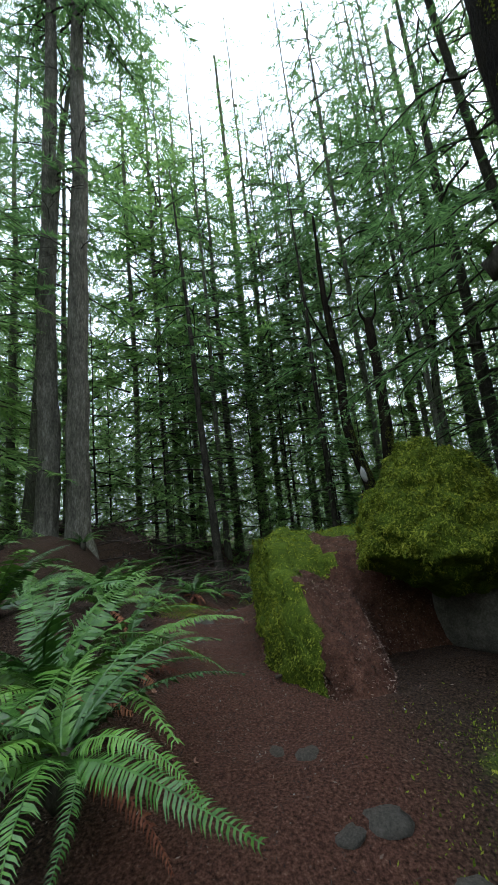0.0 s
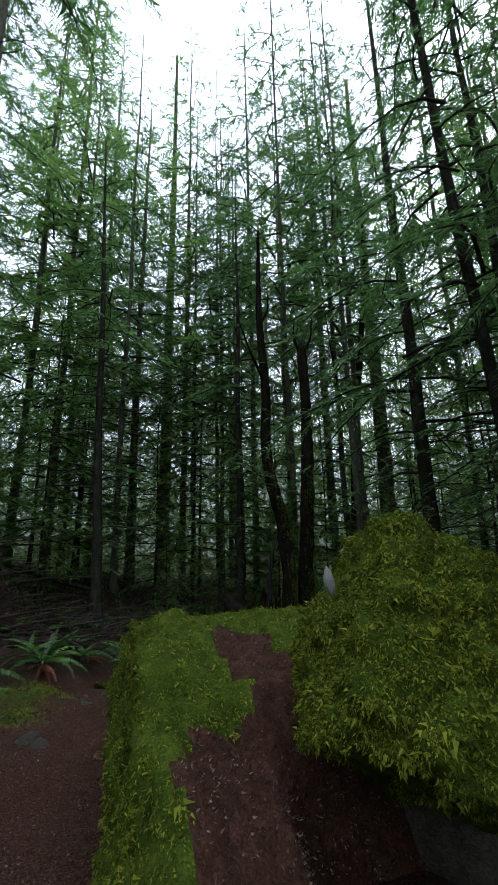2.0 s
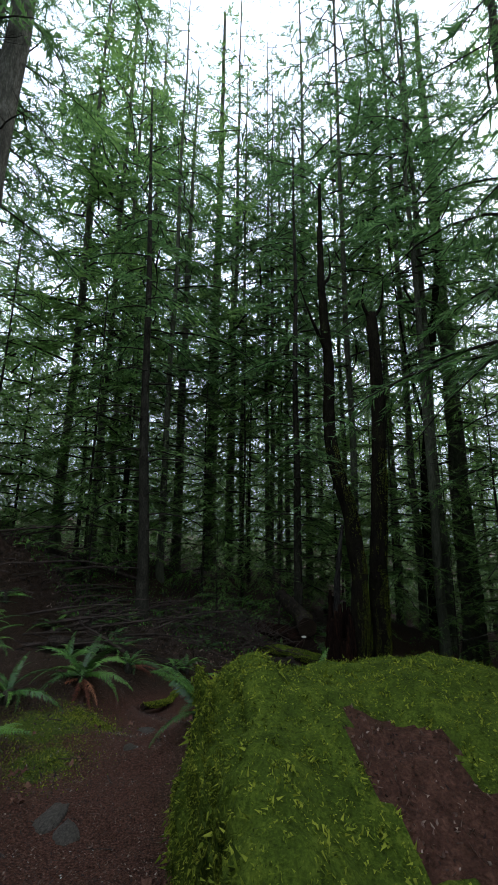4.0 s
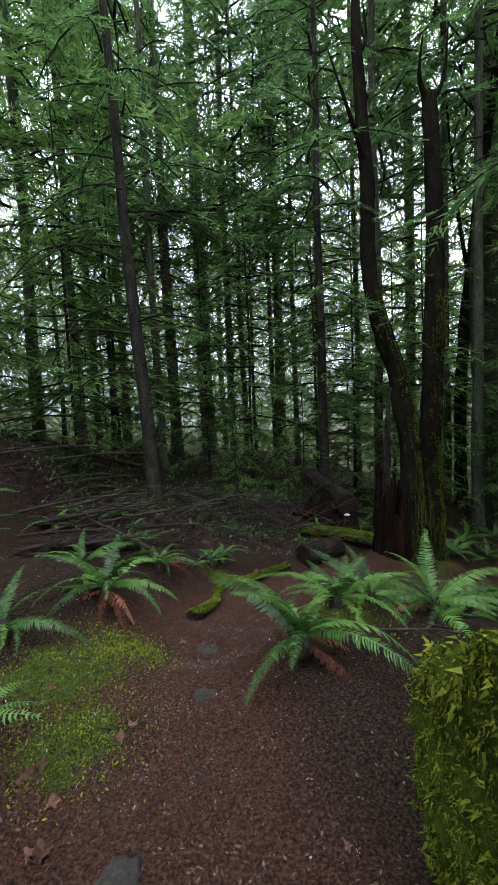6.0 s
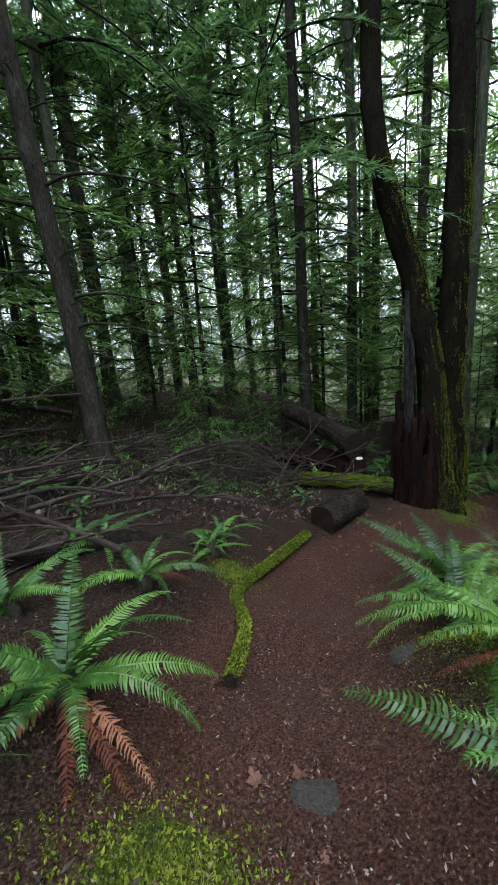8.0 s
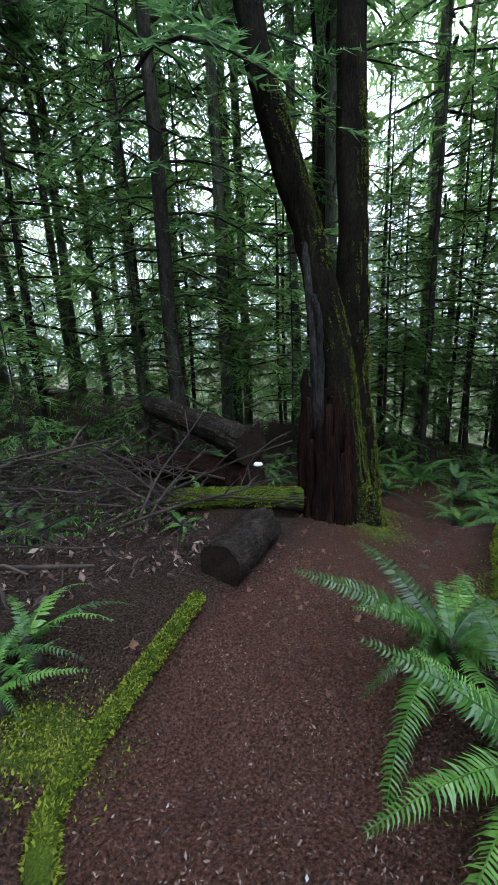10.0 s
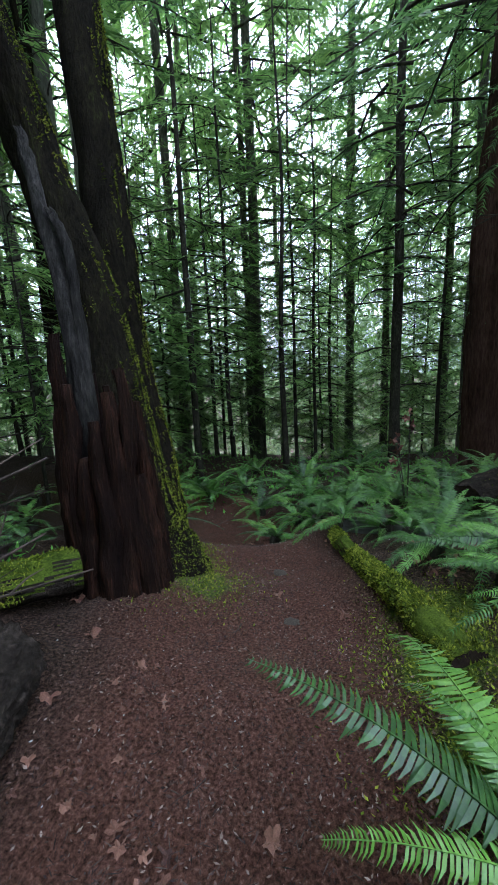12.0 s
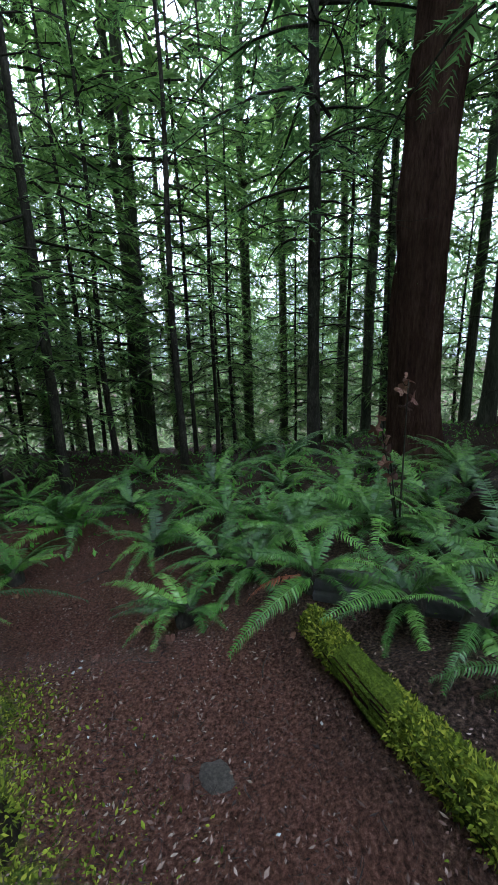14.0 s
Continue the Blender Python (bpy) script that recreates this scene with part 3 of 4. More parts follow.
for spot in ((10.7, 14.5, .2), (10.2, 14.9, .15), (-5.0, 20, .2), (-2.7, 17.2, .18), (2.0, 18.1, .15), (8.2, 16.2, .12), (8.6, 12.0, .17), (10.8, 12.4, .12), (10.8, 11.9, .13)):
    tree("young", *spot)
for spot in ((9.3, 10.2, .14), (10.9, 9.7, .1), (12.5, 6.5, .12), (15, 5.1, .15), (10.2, 3.8, .12), (10.9, 10.2, .1), (12.5, 9.4, .12)):
    tree("young", *spot)
for spot in ((12.2, 13.9, .3), (13.3, 11.7, .38), (13.4, 12.0, .25), (16.1, 8.9, .35), (17.2, 7.6, .3), (10.5, 4.1, .3), (12.5, 3.4, .25), (15.7, 4.4, .2)):
    tree("fir", *spot)
tree("snaggy", 9.2, 7.9, .22, 18)
tree("high_fir", 8.8, 6.38, .78, 32, (.01, -.01), "large old fir with deeply furrowed reddish bark", RED_BARK, flare=.5)
tree("snaggy", 5.4, 5.8, .24, 16, (-.16, -.1), "leaning slim dark conifer with sparse drooping branches")
tree("sapling", 2.1, 13.0, .045, 3.4)
tree("sapling", .5, 12.6, .04, 2.6)
tree("sapling", 4.4, 12.2, .05, 3.6)
tree("sapling", -2.6, 12.8, .05, 3.0)
tree("sapling", 6.8, 12.6, .05, 3.2)

# more forest round about
deep = np.random.default_rng(12)
SET = []
while len(SET) < 38:
    a, r = radians(deep.uniform(-50, 150)) if len(SET) < 34 else deep.uniform(0, 6.28), deep.uniform(11, 36)
    x, y = 1.5 + r * math.cos(a), 6 + r * math.sin(a)
    if min([9] + [math.hypot(x - p, y - q) for p, q in SET]) < 2.0 or trail_distance(x, y) < 6 or x > 4 and .15 < (9.14 - y) / (x - 2.54) < .5 and x < 18:
        continue
    SET.append((x, y))
    kind = "fir" if deep.random() < .8 else "young"
    tree(kind, x, y, deep.uniform(.18, .36) if kind == "fir" else deep.uniform(.07, .15))

# foliage on the slope past the boulder
tree("snaggy", 4.7, 7.0, .3, 17)
tree("snaggy", 6.2, 4.0, .26, 15)
tree("snaggy", 4.4, 2.6, .24, 15)
tree("snaggy", 5.2, 8.4 - 3, .2, 18)
tree("fir", 7.4, 6.0 - 2.2, .3, 24)
tree("fir", 8.4, 2.0, .3, 25)
tree("fir", 5.0, 14.8, .26, 33)
tree("fir", 7.0, 14.6, .26, 32)
tree("fir", 4.3, 17.6, .28, 35)
tree("fir", -6.4, 6.2, .35, 26)
tree("fir", 6.4, 12.6, .26, 24)
tree("snaggy", 5.6, .4, .2, 14)
# tall crowns over the hollow and the lower slope
for spot in ((-7.0, 14.6, .3, 27), (-9.6, 12.4, .3, 28), (-5.0, 17.4, .3, 32), (1.4, 19.4, .3, 34)):
    tree("fir", *spot)
for spot in ((13.9, 5.5, .3), (16.2, 4.2, .3), (17.5, 5.4, .3)):
    tree("fir", *spot)
# bushy understorey
for spot in ((14.8, 4.7, .1), (17, 6.6, .1), (.2, 16.6, .1)):
    tree("hemlock", *spot)
for spot in ((-3.2, 14.6, .1), (-5.8, 16, .1), (-1.0, 18.5, .1), (1.6, 16.4, .1), (4.6, 15.6, .1), (6.3, 16.2, .1), (8.8, 13.2, .1), (5.9, 14.0, .08), (-7.5, 10.5, .1), (-8.5, 7, .1), (-9.5, 15.5, .1), (-3.8, 22, .1), (2.5, 23, .1)):
    tree("hemlock", *spot)
for spot in ((12.5, 15, .1), (15.5, 13, .1), (16.5, 10.4, .1), (18, 6, .1), (14.5, 2.6, .1), (12.4, 1, .1), (9.5, 1.5, .1), (13.8, 9.8, .1), (16, 11.4, .1), (12.6, 12.8, .1), (15.5, 7.4, .1), (19, 9.5, .1), (14.5, 14.5, .1), (3.2, 15.0, .1), (-2.4, 16.2, .1), (10.4, 13.6, .1), (-5.2, 12.8, .09), (-6.5, 8.6, .1), (19, 14, .1), (7.2, 22, .1), (11, 19, .1), (14, 17.5, .1), (7.5, 2.6, .09), (6.0, -1, .09)):
    tree("hemlock", *spot)


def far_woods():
    """Distant foliage that closes the forest all round, its colour paled for haze."""
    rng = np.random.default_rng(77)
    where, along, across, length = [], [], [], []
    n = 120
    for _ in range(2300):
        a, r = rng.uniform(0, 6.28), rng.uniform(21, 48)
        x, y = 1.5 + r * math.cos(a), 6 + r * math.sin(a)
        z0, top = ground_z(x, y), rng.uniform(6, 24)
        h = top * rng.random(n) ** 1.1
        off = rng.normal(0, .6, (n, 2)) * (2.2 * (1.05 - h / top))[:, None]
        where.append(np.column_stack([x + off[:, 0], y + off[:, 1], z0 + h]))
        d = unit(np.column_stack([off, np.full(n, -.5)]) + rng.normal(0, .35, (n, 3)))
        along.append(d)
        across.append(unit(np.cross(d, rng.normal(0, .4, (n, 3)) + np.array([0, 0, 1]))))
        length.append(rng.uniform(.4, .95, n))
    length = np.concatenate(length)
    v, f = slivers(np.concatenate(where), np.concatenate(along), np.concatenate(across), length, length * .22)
    tagged(new("far_woods", mesh_of("far_woods", v, f, HAZED_GREEN, False)), "distant green conifer foliage", "woods", kind="stuff")


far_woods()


# ---- the mossy pair and the rotten stump between trail and brush pile ----
def mossy_tree(label, points, radii, seed, limbs=()):
    base = Vector(points[0])
    t = thing("mossy_tree", label, "tree", base)
    pts = [p - base for p in bend(points, 90)]
    rr = [float(np.interp(i / 89 * (len(radii) - 1), range(len(radii)), radii)) for i in range(90)]
    verts, faces = tube(pts, rr, 44, .16, seed, ridge=.022)

    def grown(p, nrm):
        return .6 * noise.noise(p * 2.6) + .5 * noise.noise(p * 7) + .45 * nrm.x - .9 * nrm.y > (.35 if p.z < .7 else .68)
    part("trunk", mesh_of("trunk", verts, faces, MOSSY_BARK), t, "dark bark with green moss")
    rng = np.random.default_rng(seed)
    tufts = sprigs_on(verts, faces, 17000, .019, rng, lambda p, nrm: p.z < 5 and grown(p, nrm))
    tagged(part("moss", mesh_of("moss_sprigs", *tufts, MOSS_TUFT, False), t, "green moss on the bark"), kind="stuff")
    for l in limbs:
        q = [Vector(p) - base for p in bend(l, 14)]
        part("limb", mesh_of("limb", *tube(q, list(np.linspace(.06, .012, 14)), 8, .15, seed), MOSSY_BARK), t)
    return t


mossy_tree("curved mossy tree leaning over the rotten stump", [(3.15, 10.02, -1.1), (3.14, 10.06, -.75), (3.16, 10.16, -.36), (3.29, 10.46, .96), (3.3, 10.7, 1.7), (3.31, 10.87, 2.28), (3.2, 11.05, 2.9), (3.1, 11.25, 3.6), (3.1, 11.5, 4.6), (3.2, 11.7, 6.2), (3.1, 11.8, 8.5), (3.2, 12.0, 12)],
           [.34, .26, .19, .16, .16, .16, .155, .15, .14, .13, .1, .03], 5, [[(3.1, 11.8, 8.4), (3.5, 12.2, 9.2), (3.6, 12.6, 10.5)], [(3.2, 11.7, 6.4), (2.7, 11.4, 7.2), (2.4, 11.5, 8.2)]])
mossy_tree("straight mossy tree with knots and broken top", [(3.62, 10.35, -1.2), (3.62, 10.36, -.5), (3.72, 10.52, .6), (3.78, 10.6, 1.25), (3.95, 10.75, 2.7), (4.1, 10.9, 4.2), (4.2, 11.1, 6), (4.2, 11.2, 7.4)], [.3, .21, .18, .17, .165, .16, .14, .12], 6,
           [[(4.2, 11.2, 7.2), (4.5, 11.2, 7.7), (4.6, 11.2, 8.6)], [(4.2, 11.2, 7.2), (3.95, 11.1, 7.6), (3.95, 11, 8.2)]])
mossy_tree("mossy alder with leaning forked stem", [(7.2, 14.2, -1.8), (7.1, 14.1, 0), (7.0, 13.9, 3), (7.4, 13.8, 7), (8.2, 13.9, 12), (8.6, 14, 17)], [.2, .15, .14, .12, .09, .03], 7, [[(7.2, 13.9, 5), (6.5, 13.6, 7.5), (6.1, 13.5, 11)]])


# ---- mossy trunk with ferns beside the boulder ----
near = mossy_tree("mossy tree trunk with a shaggy burl and small ferns", [(2.0, 1.6, -.2), (1.98, 1.62, 1), (1.95, 1.65, 2.2), (1.9, 1.7, 3.6), (2.0, 1.8, 8)], [.2, .17, .16, .15, .08], 21, [[(1.95, 1.66, 2.4), (1.75, 1.72, 2.62), (1.58, 1.75, 2.75), (1.5, 1.76, 2.9)]])


# ---- ferns ----
def frond_mesh(name, rise, droop, pairs, mat, seed, curl=.22):
    """A sword-fern frond one metre long: arched rib with paired, folded, pointed leaflets."""
    rng = np.random.default_rng(seed)
    spine, n = [Vector((0, 0, 0))], 24
    sway = rng.uniform(-.25, .25)
    for i in range(n):
        a = radians(rise - (rise + droop) * (i / n) ** .8)
        spine.append(spine[-1] + Vector((sway * (i / n) ** 2 + .03 * math.sin(i * .3 + seed), math.cos(a), math.sin(a))) / n)
    verts, faces = tube(spine[::2], list(np.linspace(.0065, .002, len(spine[::2]))), 3, cap=False)
    for k in range(pairs):
        s = .09 + .91 * k / pairs
        i = min(int(s * n), n - 1)
        p = spine[i].lerp(spine[i + 1], s * n - i)
        ahead = (spine[i + 1] - spine[i]).normalized()
        for g in (1, -1):
            if rng.random() < .03:
                continue
            l = .128 * min(1, .5 + 2.4 * (s - .09)) * max(.08, (1.03 - s)) ** .6 * rng.uniform(.85, 1.1)
            side = Vector((g, 0, 0))
            d = (side + ahead * rng.uniform(.22, .42) + Vector((0, 0, rng.uniform(-curl, .12)))).normalized()
            w = ahead * (.6 / pairs) * max(.42, 1.15 - s * .75)
            w = w + Vector((0, 0, rng.uniform(-.004, .004)))
            drop = Vector((0, 0, -rng.uniform(.1, .4) * l))
            o = len(verts)
            verts.extend([p - w * .6, p + w * .75, p + d * l * .55 + w * .75 + drop * .25, p + d * l * .55 - w * .7 + drop * .3, p + d * l + ahead * .014 + drop])
            faces.extend([(o, o + 1, o + 2, o + 3), (o + 3, o + 2, o + 4)])
    return mesh_of(name, verts, faces, mat, False)


FRONDS = [frond_mesh("frond", r, d, 47, FERN_GREEN, i) for i, (r, d) in enumerate(((62, 30), (48, 45), (74, 15), (35, 35), (55, 60), (68, 5)))]
SPARSE_FRONDS = [frond_mesh("frond", r, d, 24, FERN_GREEN, 20 + i) for i, (r, d) in enumerate(((62, 30), (45, 45), (30, 20)))]
DEAD_FRONDS = [frond_mesh("dead_frond", 25, 60, 30, FERN_DEAD, 8, .9), frond_mesh("dead_frond", 10, 35, 30, FERN_DEAD, 9, .9)]
ROOT = mesh_of("root_crown", *lump((0, 0, .0), (.07, .07, .09), 3, .4, n=10), DARK_BARK)


def fern(x, y, size, count, seed, dead=0, label="", z=None, group="sword ferns"):
    rng = np.random.default_rng(seed)
    z = relief(x, y) + .02 if z is None else z
    f = thing("sword_fern", label or ("large glossy green sword fern arching over the forest floor" if size > .7 else "small green sword fern among dark forest litter"), "fern", (x, y, z), 0, group)
    part("root_crown", ROOT, f, "dark fibrous root crown")
    for k in range(count):
        a = 360 * (k + rng.uniform(-.35, .35)) / count
        mesh = FRONDS[int(rng.integers(0, 6))] if size > .58 else SPARSE_FRONDS[int(rng.integers(0, 3))]
        part("frond", mesh, f, "", pose(0, 0, .04, rng.uniform(-16, 14), rng.uniform(-28, 28), a) @ Matrix.Scale(size * rng.uniform(.62, 1.12), 4))
    for k in range(dead):
        part("dead_frond", DEAD_FRONDS[k % 2], f, "rust-brown withered frond", pose(0, 0, .03, rng.uniform(-12, 2), 0, rng.uniform(0, 360)) @ Matrix.Scale(size * rng.uniform(.5, .8), 4))
    return f


fern(-1.15, 1.95, 1.12, 18, 1, 3, "huge glossy sword fern on the bank beside the trail")
fern(-.78, 1.3, .82, 17, 2, 1, z=.68)
fern(-1.0, 2.75, .85, 14, 27, 3)
fern(-1.35, 3.35, .85, 12, 3, 2)
fern(-2.1, 2.9, 1.0, 12, 4)
fern(-1.9, 4.4, .8, 12, 5, 1)
fern(-2.0, 5.6, .75, 11, 6)
fern(-2.9, 5.0, .8, 10, 7)
fern(-2.9, 6.8, .8, 10, 8)
fern(-1.32, 7.62, .72, 15, 9, 5, "glossy green sword fern with rusty dead fronds below")
fern(-.95, 8.65, .6, 11, 10, 3)
fern(.03, 6.35, .8, 14, 11, 2, "large glossy sword fern beside the trail bend", .36)
fern(.98, 7.78, .72, 16, 12)
fern(1.42, 8.3, .85, 16, 13, 0, "large bright sword fern leaning over the trail")
fern(1.35, 7.0, .75, 13, 14, 3)
fern(.55, 7.1, .75, 13, 15, 2)
fern(2.1, 7.1, .7, 10, 16)
fern(2.35, 7.85, .7, 11, 17, 3)
fern(3.15, 7.75, .75, 11, 18, 4, "sword fern with orange withered fronds beside a mossy log")
fern(6.0, 10.8, .95, 14, 19, 0, "wide flat-spreading sword fern at the trail edge")
fern(4.75, 9.1, .75, 13, 20, 1)
fern(4.35, 8.8, .6, 11, 21, 1)
fern(5.1, 9.35, .7, 12, 22)
fern(4.1, 7.95, .75, 12, 23, 2)
for i, (x, y, s) in enumerate(((4.9, 8.3, .8), (5.6, 9.0, .7), (5.3, 8.4, .8), (6.2, 9.6, .75), (6.6, 10.4, .7), (7, 9.5, .8), (7.4, 10.6, .7), (7.6, 8.6, .8), (6.2, 8.1, .8), (6.8, 8.7, .7), (8.2, 9.8, .7), (8.4, 11, .7), (5.6, 7.3, .8), (6.9, 7.4, .7))):
    fern(x, y, s, 14, 40 + i)
for i, (x, y, s) in enumerate(((4.5, 10.95, .8), (5.0, 11.4, .75), (5.5, 11.9, .75), (6.3, 11.9, .7), (7.0, 11.4, .7), (2.1, 7.0, .7), (5.2, 10.9, .6), (4.3, 7.1, .8), (3.7, 6.6, .8), (9.4, 9, .7), (9.2, 10.9, .7), (7.7, 12.2, .7), (4.0, 8.45, .6), (4.5, 9.5, .6), (5.5, 9.9, .7), (5.9, 9.3, .75), (5.0, 8.8, .75), (6.5, 11.2, .75), (4.6, 8.0, .75), (6.0, 8.6, .75), (7.9, 9.3, .7))):
    fern(x, y, s, 13, 70 + i)
for i, (x, y, s) in enumerate(((-3.3, 3.6, .8), (-3.8, 5.8, .7), (-2.6, 7.9, .6), (-3.4, 7.6, .6), (-4.4, 6.6, .6), (-2.4, 9.9, .55), (-3.2, 8.9, .55), (-2.5, 4.0, .8), (-5.2, 7.4, .6), (-1.7, 6.0, .55), (-4.6, 9.8, .5), (-3.9, 4.6, .7))):
    fern(x, y, s, 11, 160 + i)
for i, (x, y, s) in enumerate(((7.6, 7.4, .7), (8.3, 7.6, .65), (9.2, 8.2, .6), (7.0, 6.6, .7), (8.0, 5.4, .6), (9.8, 7.2, .6), (6.4, 6.9, .65), (10.2, 8.6, .6), (7.2, 5.2, .6), (5.2, 7.8, .7))):
    fern(x, y, s, 12, 220 + i)
# ferns low by the trail's edges
for i, (x, y, s, n) in enumerate(((3.35, 8.2, .6, 12), (2.8, 7.95, .6, 11), (-1.85, 6.95, .6, 11), (3.75, 8.3, .6, 10), (-1.7, 8.5, .6, 12), (.9, 7.25, .62, 12))):
    fern(x, y, s, n, 250 + i, i % 3)
fern(1.53, 1.74, .34, 7, 190, 0, "small bright fern growing on a mossy limb", 2.8)
spread = np.random.default_rng(5)
for i in range(120):
    x, y = spread.uniform(-6, 4.5), spread.uniform(10.6, 16.5)
    if i < 12:
        x, y = spread.uniform(-3.2, .4), spread.uniform(8.8, 10.8)
    if trail_distance(x, y) > .8 and math.hypot(x - 2.7, y - 10.2) > .9:
        fern(x, y, spread.uniform(.36, .57), 8, 300 + i)


# ---- fallen wood ----
def log(name, points, r0, r1, label, bark, moss=0, seed=1, part_name="bark", ends=CUT_WOOD, sides=72):
    base = Vector(points[0])
    t = thing(name, label, "log" if r0 > .05 else "branch", base)
    pts = [p - base for p in bend(points, 26)]
    verts, faces = tube(pts, list(np.linspace(r0, r1, 26)), sides, .1, seed, cap=False, ridge=r0 * .13)
    skin = mesh_of("bark", verts, faces, [bark, SHADED_MOSS])
    if moss > 800:
        for poly in skin.polygons:
            poly.material_index = int(poly.normal.z > .05 + .4 * noise.noise((poly.center + base) * 3))
    part(part_name, skin, t)
    for at, nxt, r, end in ((pts[0], pts[1], r0, 0), (pts[-1], pts[-2], r1, 25)):
        ring = verts[end * sides:(end + 1) * sides]
        d = (at - nxt).normalized()
        mid = sum(ring, Vector()) / sides
        disc = [v + d * .003 for v in ring] + [mid + (v - mid) * .5 + d * .006 for v in ring] + [mid + d * .002]
        fs = [(k, (k + 1) % sides, sides + (k + 1) % sides, sides + k) for k in range(sides)] + [(sides + k, sides + (k + 1) % sides, 2 * sides) for k in range(sides)]
        part("cut_end", mesh_of("cut_end", disc, fs, ends), t, "dark sawn end grain")
    if moss:
        tufts = sprigs_on(verts, faces, int(moss * 1.6), .019, np.random.default_rng(seed), lambda p, nrm: nrm.z > -.1 and noise.noise((p + base) * 2.3) > -.28)
        tagged(part("moss", mesh_of("moss_sprigs", *tufts, MOSS_TUFT, False), t, "bright green moss"), kind="stuff")
    return t


log("log", [(1.08, 9.73, -.46), (1.4, 9.86, -.46), (1.74, 9.99, -.46)], .165, .16, "short sawn log section with dark furrowed wet bark", LOG_BARK, seed=3)
fallen = log("fallen_log", [(2.25, 10.74, .0), (2.3, 11.5, .08), (2.1, 12.7, .3)], .19, .13, "fallen tree trunk with sawn end on the brush pile", LOG_BARK, 300, seed=4)
log("fallen_log", [(2.28, 10.75, -.42), (2.1, 11.7, -.4), (1.5, 12.4, -.4)], .2, .15, "half-buried dark log beneath the fallen trunk", ROTTEN_WOOD, seed=14)
log("mossy_log", [(2.45, 10.2, -.5), (2.0, 10.6, -.46), (1.45, 11.1, -.46)], .11, .1, "short log capped with bright green moss", LOG_BARK, 6000, seed=5)
log("root", [(.8, 9.58, -.5), (.2, 9.2, -.46), (-.25, 8.8, -.36), (-.36, 8.3, -.28), (-.62, 7.75, -.1)], .05, .035, "long thin root covered with green moss", LOG_BARK, 7000, seed=6, sides=24)
log("fallen_log", [(-2.2, 9.05, .3), (-1.2, 9.25, .1), (-.3, 9.4, -.25)], .1, .08, "weathered grey log half sunk in the litter", LOG_BARK, 120, seed=7)
log("mossy_log", [(2.2, 8.28, -.6), (2.75, 8.46, -.66), (3.4, 8.7, -.8), (4.0, 8.87, -.9)], .085, .06, "narrow rotting log under bright yellow-green moss", ROTTEN_WOOD, 9000, seed=8)
log("wet_log", [(4.35, 8.75, -1.0), (3.95, 8.2, -.86), (3.5, 7.5, -.66)], .11, .1, "smooth wet black log lying among ferns", WET_WOOD, 60, seed=9)
log("fallen_log", [(4.65, 7.7, -.8), (5.4, 6.9, -.66), (6.3, 5.9, -.5)], .17, .14, "fallen log with dark rough bark and sawn end", LOG_BARK, 150, seed=10)
log("fallen_log", [(-7.5, 14.5, 2.0), (-4.2, 14.0, 1.35), (-1.6, 13.8, .55)], .08, .05, "thin pale fallen trunk on the hillside", LOG_BARK, seed=11)
fungus_disc = [(.055 * math.cos(a), .045 * math.sin(a), z) for z, s in ((0, 1), (.016, .8)) for a in np.linspace(0, 6.1, 14)]
fungus_disc = [(x * (1 if i < 14 else .8), y * (1 if i < 14 else .8), z) for i, (x, y, z) in enumerate(fungus_disc)]
shelf = tagged(new("bracket_fungus", mesh_of("bracket_fungus", fungus_disc, [(k, (k + 1) % 14, 14 + (k + 1) % 14, 14 + k) for k in range(14)] + [tuple(range(13, -1, -1)), tuple(range(14, 28))], FUNGUS)), "pale cream bracket fungus on a sawn log end", "fungus")
shelf.matrix_basis = pose(2.1, 10.46, -.1, 4, 0, 20)


def ragged_stump(name, label, x, y, r, heights, seed, mat):
    """A rotten hollow stump: upright splinters of uneven height in a ring."""
    z = ground_z(x, y) - .15
    t = thing(name, label, "stump", (x, y, z))
    rng = np.random.default_rng(seed)
    n = len(heights)
    for k, h in enumerate(heights):
        a = 2 * math.pi * k / n
        w = 2.6 * r / n * math.pi * .5
        pts, radii = [], []
        for i in range(18):
            s = i / 17
            rr = r * (1.3 - .3 * s)
            pts.append((rr * math.cos(a) + .03 * noise.noise(Vector((s * 3, k, seed))), rr * math.sin(a) + .03 * noise.noise(Vector((s * 3, k, seed + 5))), h * s))
            radii.append(w * (1.2 - .35 * s - .5 * max(0, s - .8) * 4))
        part("splinter", mesh_of("splinter", *tube(pts, [max(.012, q) for q in radii], 16, .5, seed + k, ridge=w * .45), mat), t)
    part("core", mesh_of("core", *tube([(0, 0, -.1), (0, 0, min(heights) * .6), (0, 0, min(heights) * .95)], [r, r * .9, r * .6], 12, .3, seed), mat), t)
    return t


ragged_stump("rotten_stump", "dark red rotting hollow stump with splintered top", 2.74, 10.14, .2, [1.2, 1.32, 1.4, 1.1, 1.25, 1.5, 1.62, 1.35, .95, 1.15, 1.3, 1.42, .8, 1.05, 1.22, 1.1], 2, ROTTEN_WOOD)
RED_SNAG = material("red_decayed_wood", [(.012, .006, .004), (.055, .025, .016), (.14, .068, .045)], 6, (2, 2, .2), .9, 1, 34, spec=.05, bump_scale=.05)
DEAD_WOOD = material("grey_dead_wood", [(.005, .004, .004), (.02, .018, .016), (.06, .055, .048)], 8, (1, 1, .25), .85, 1, 40, spec=.06, bump_scale=.05)
strip = thing("dead_trunk", "grey barkless dead stem leaning against the curved tree", "dead tree", (2.66, 10.2, -.7))
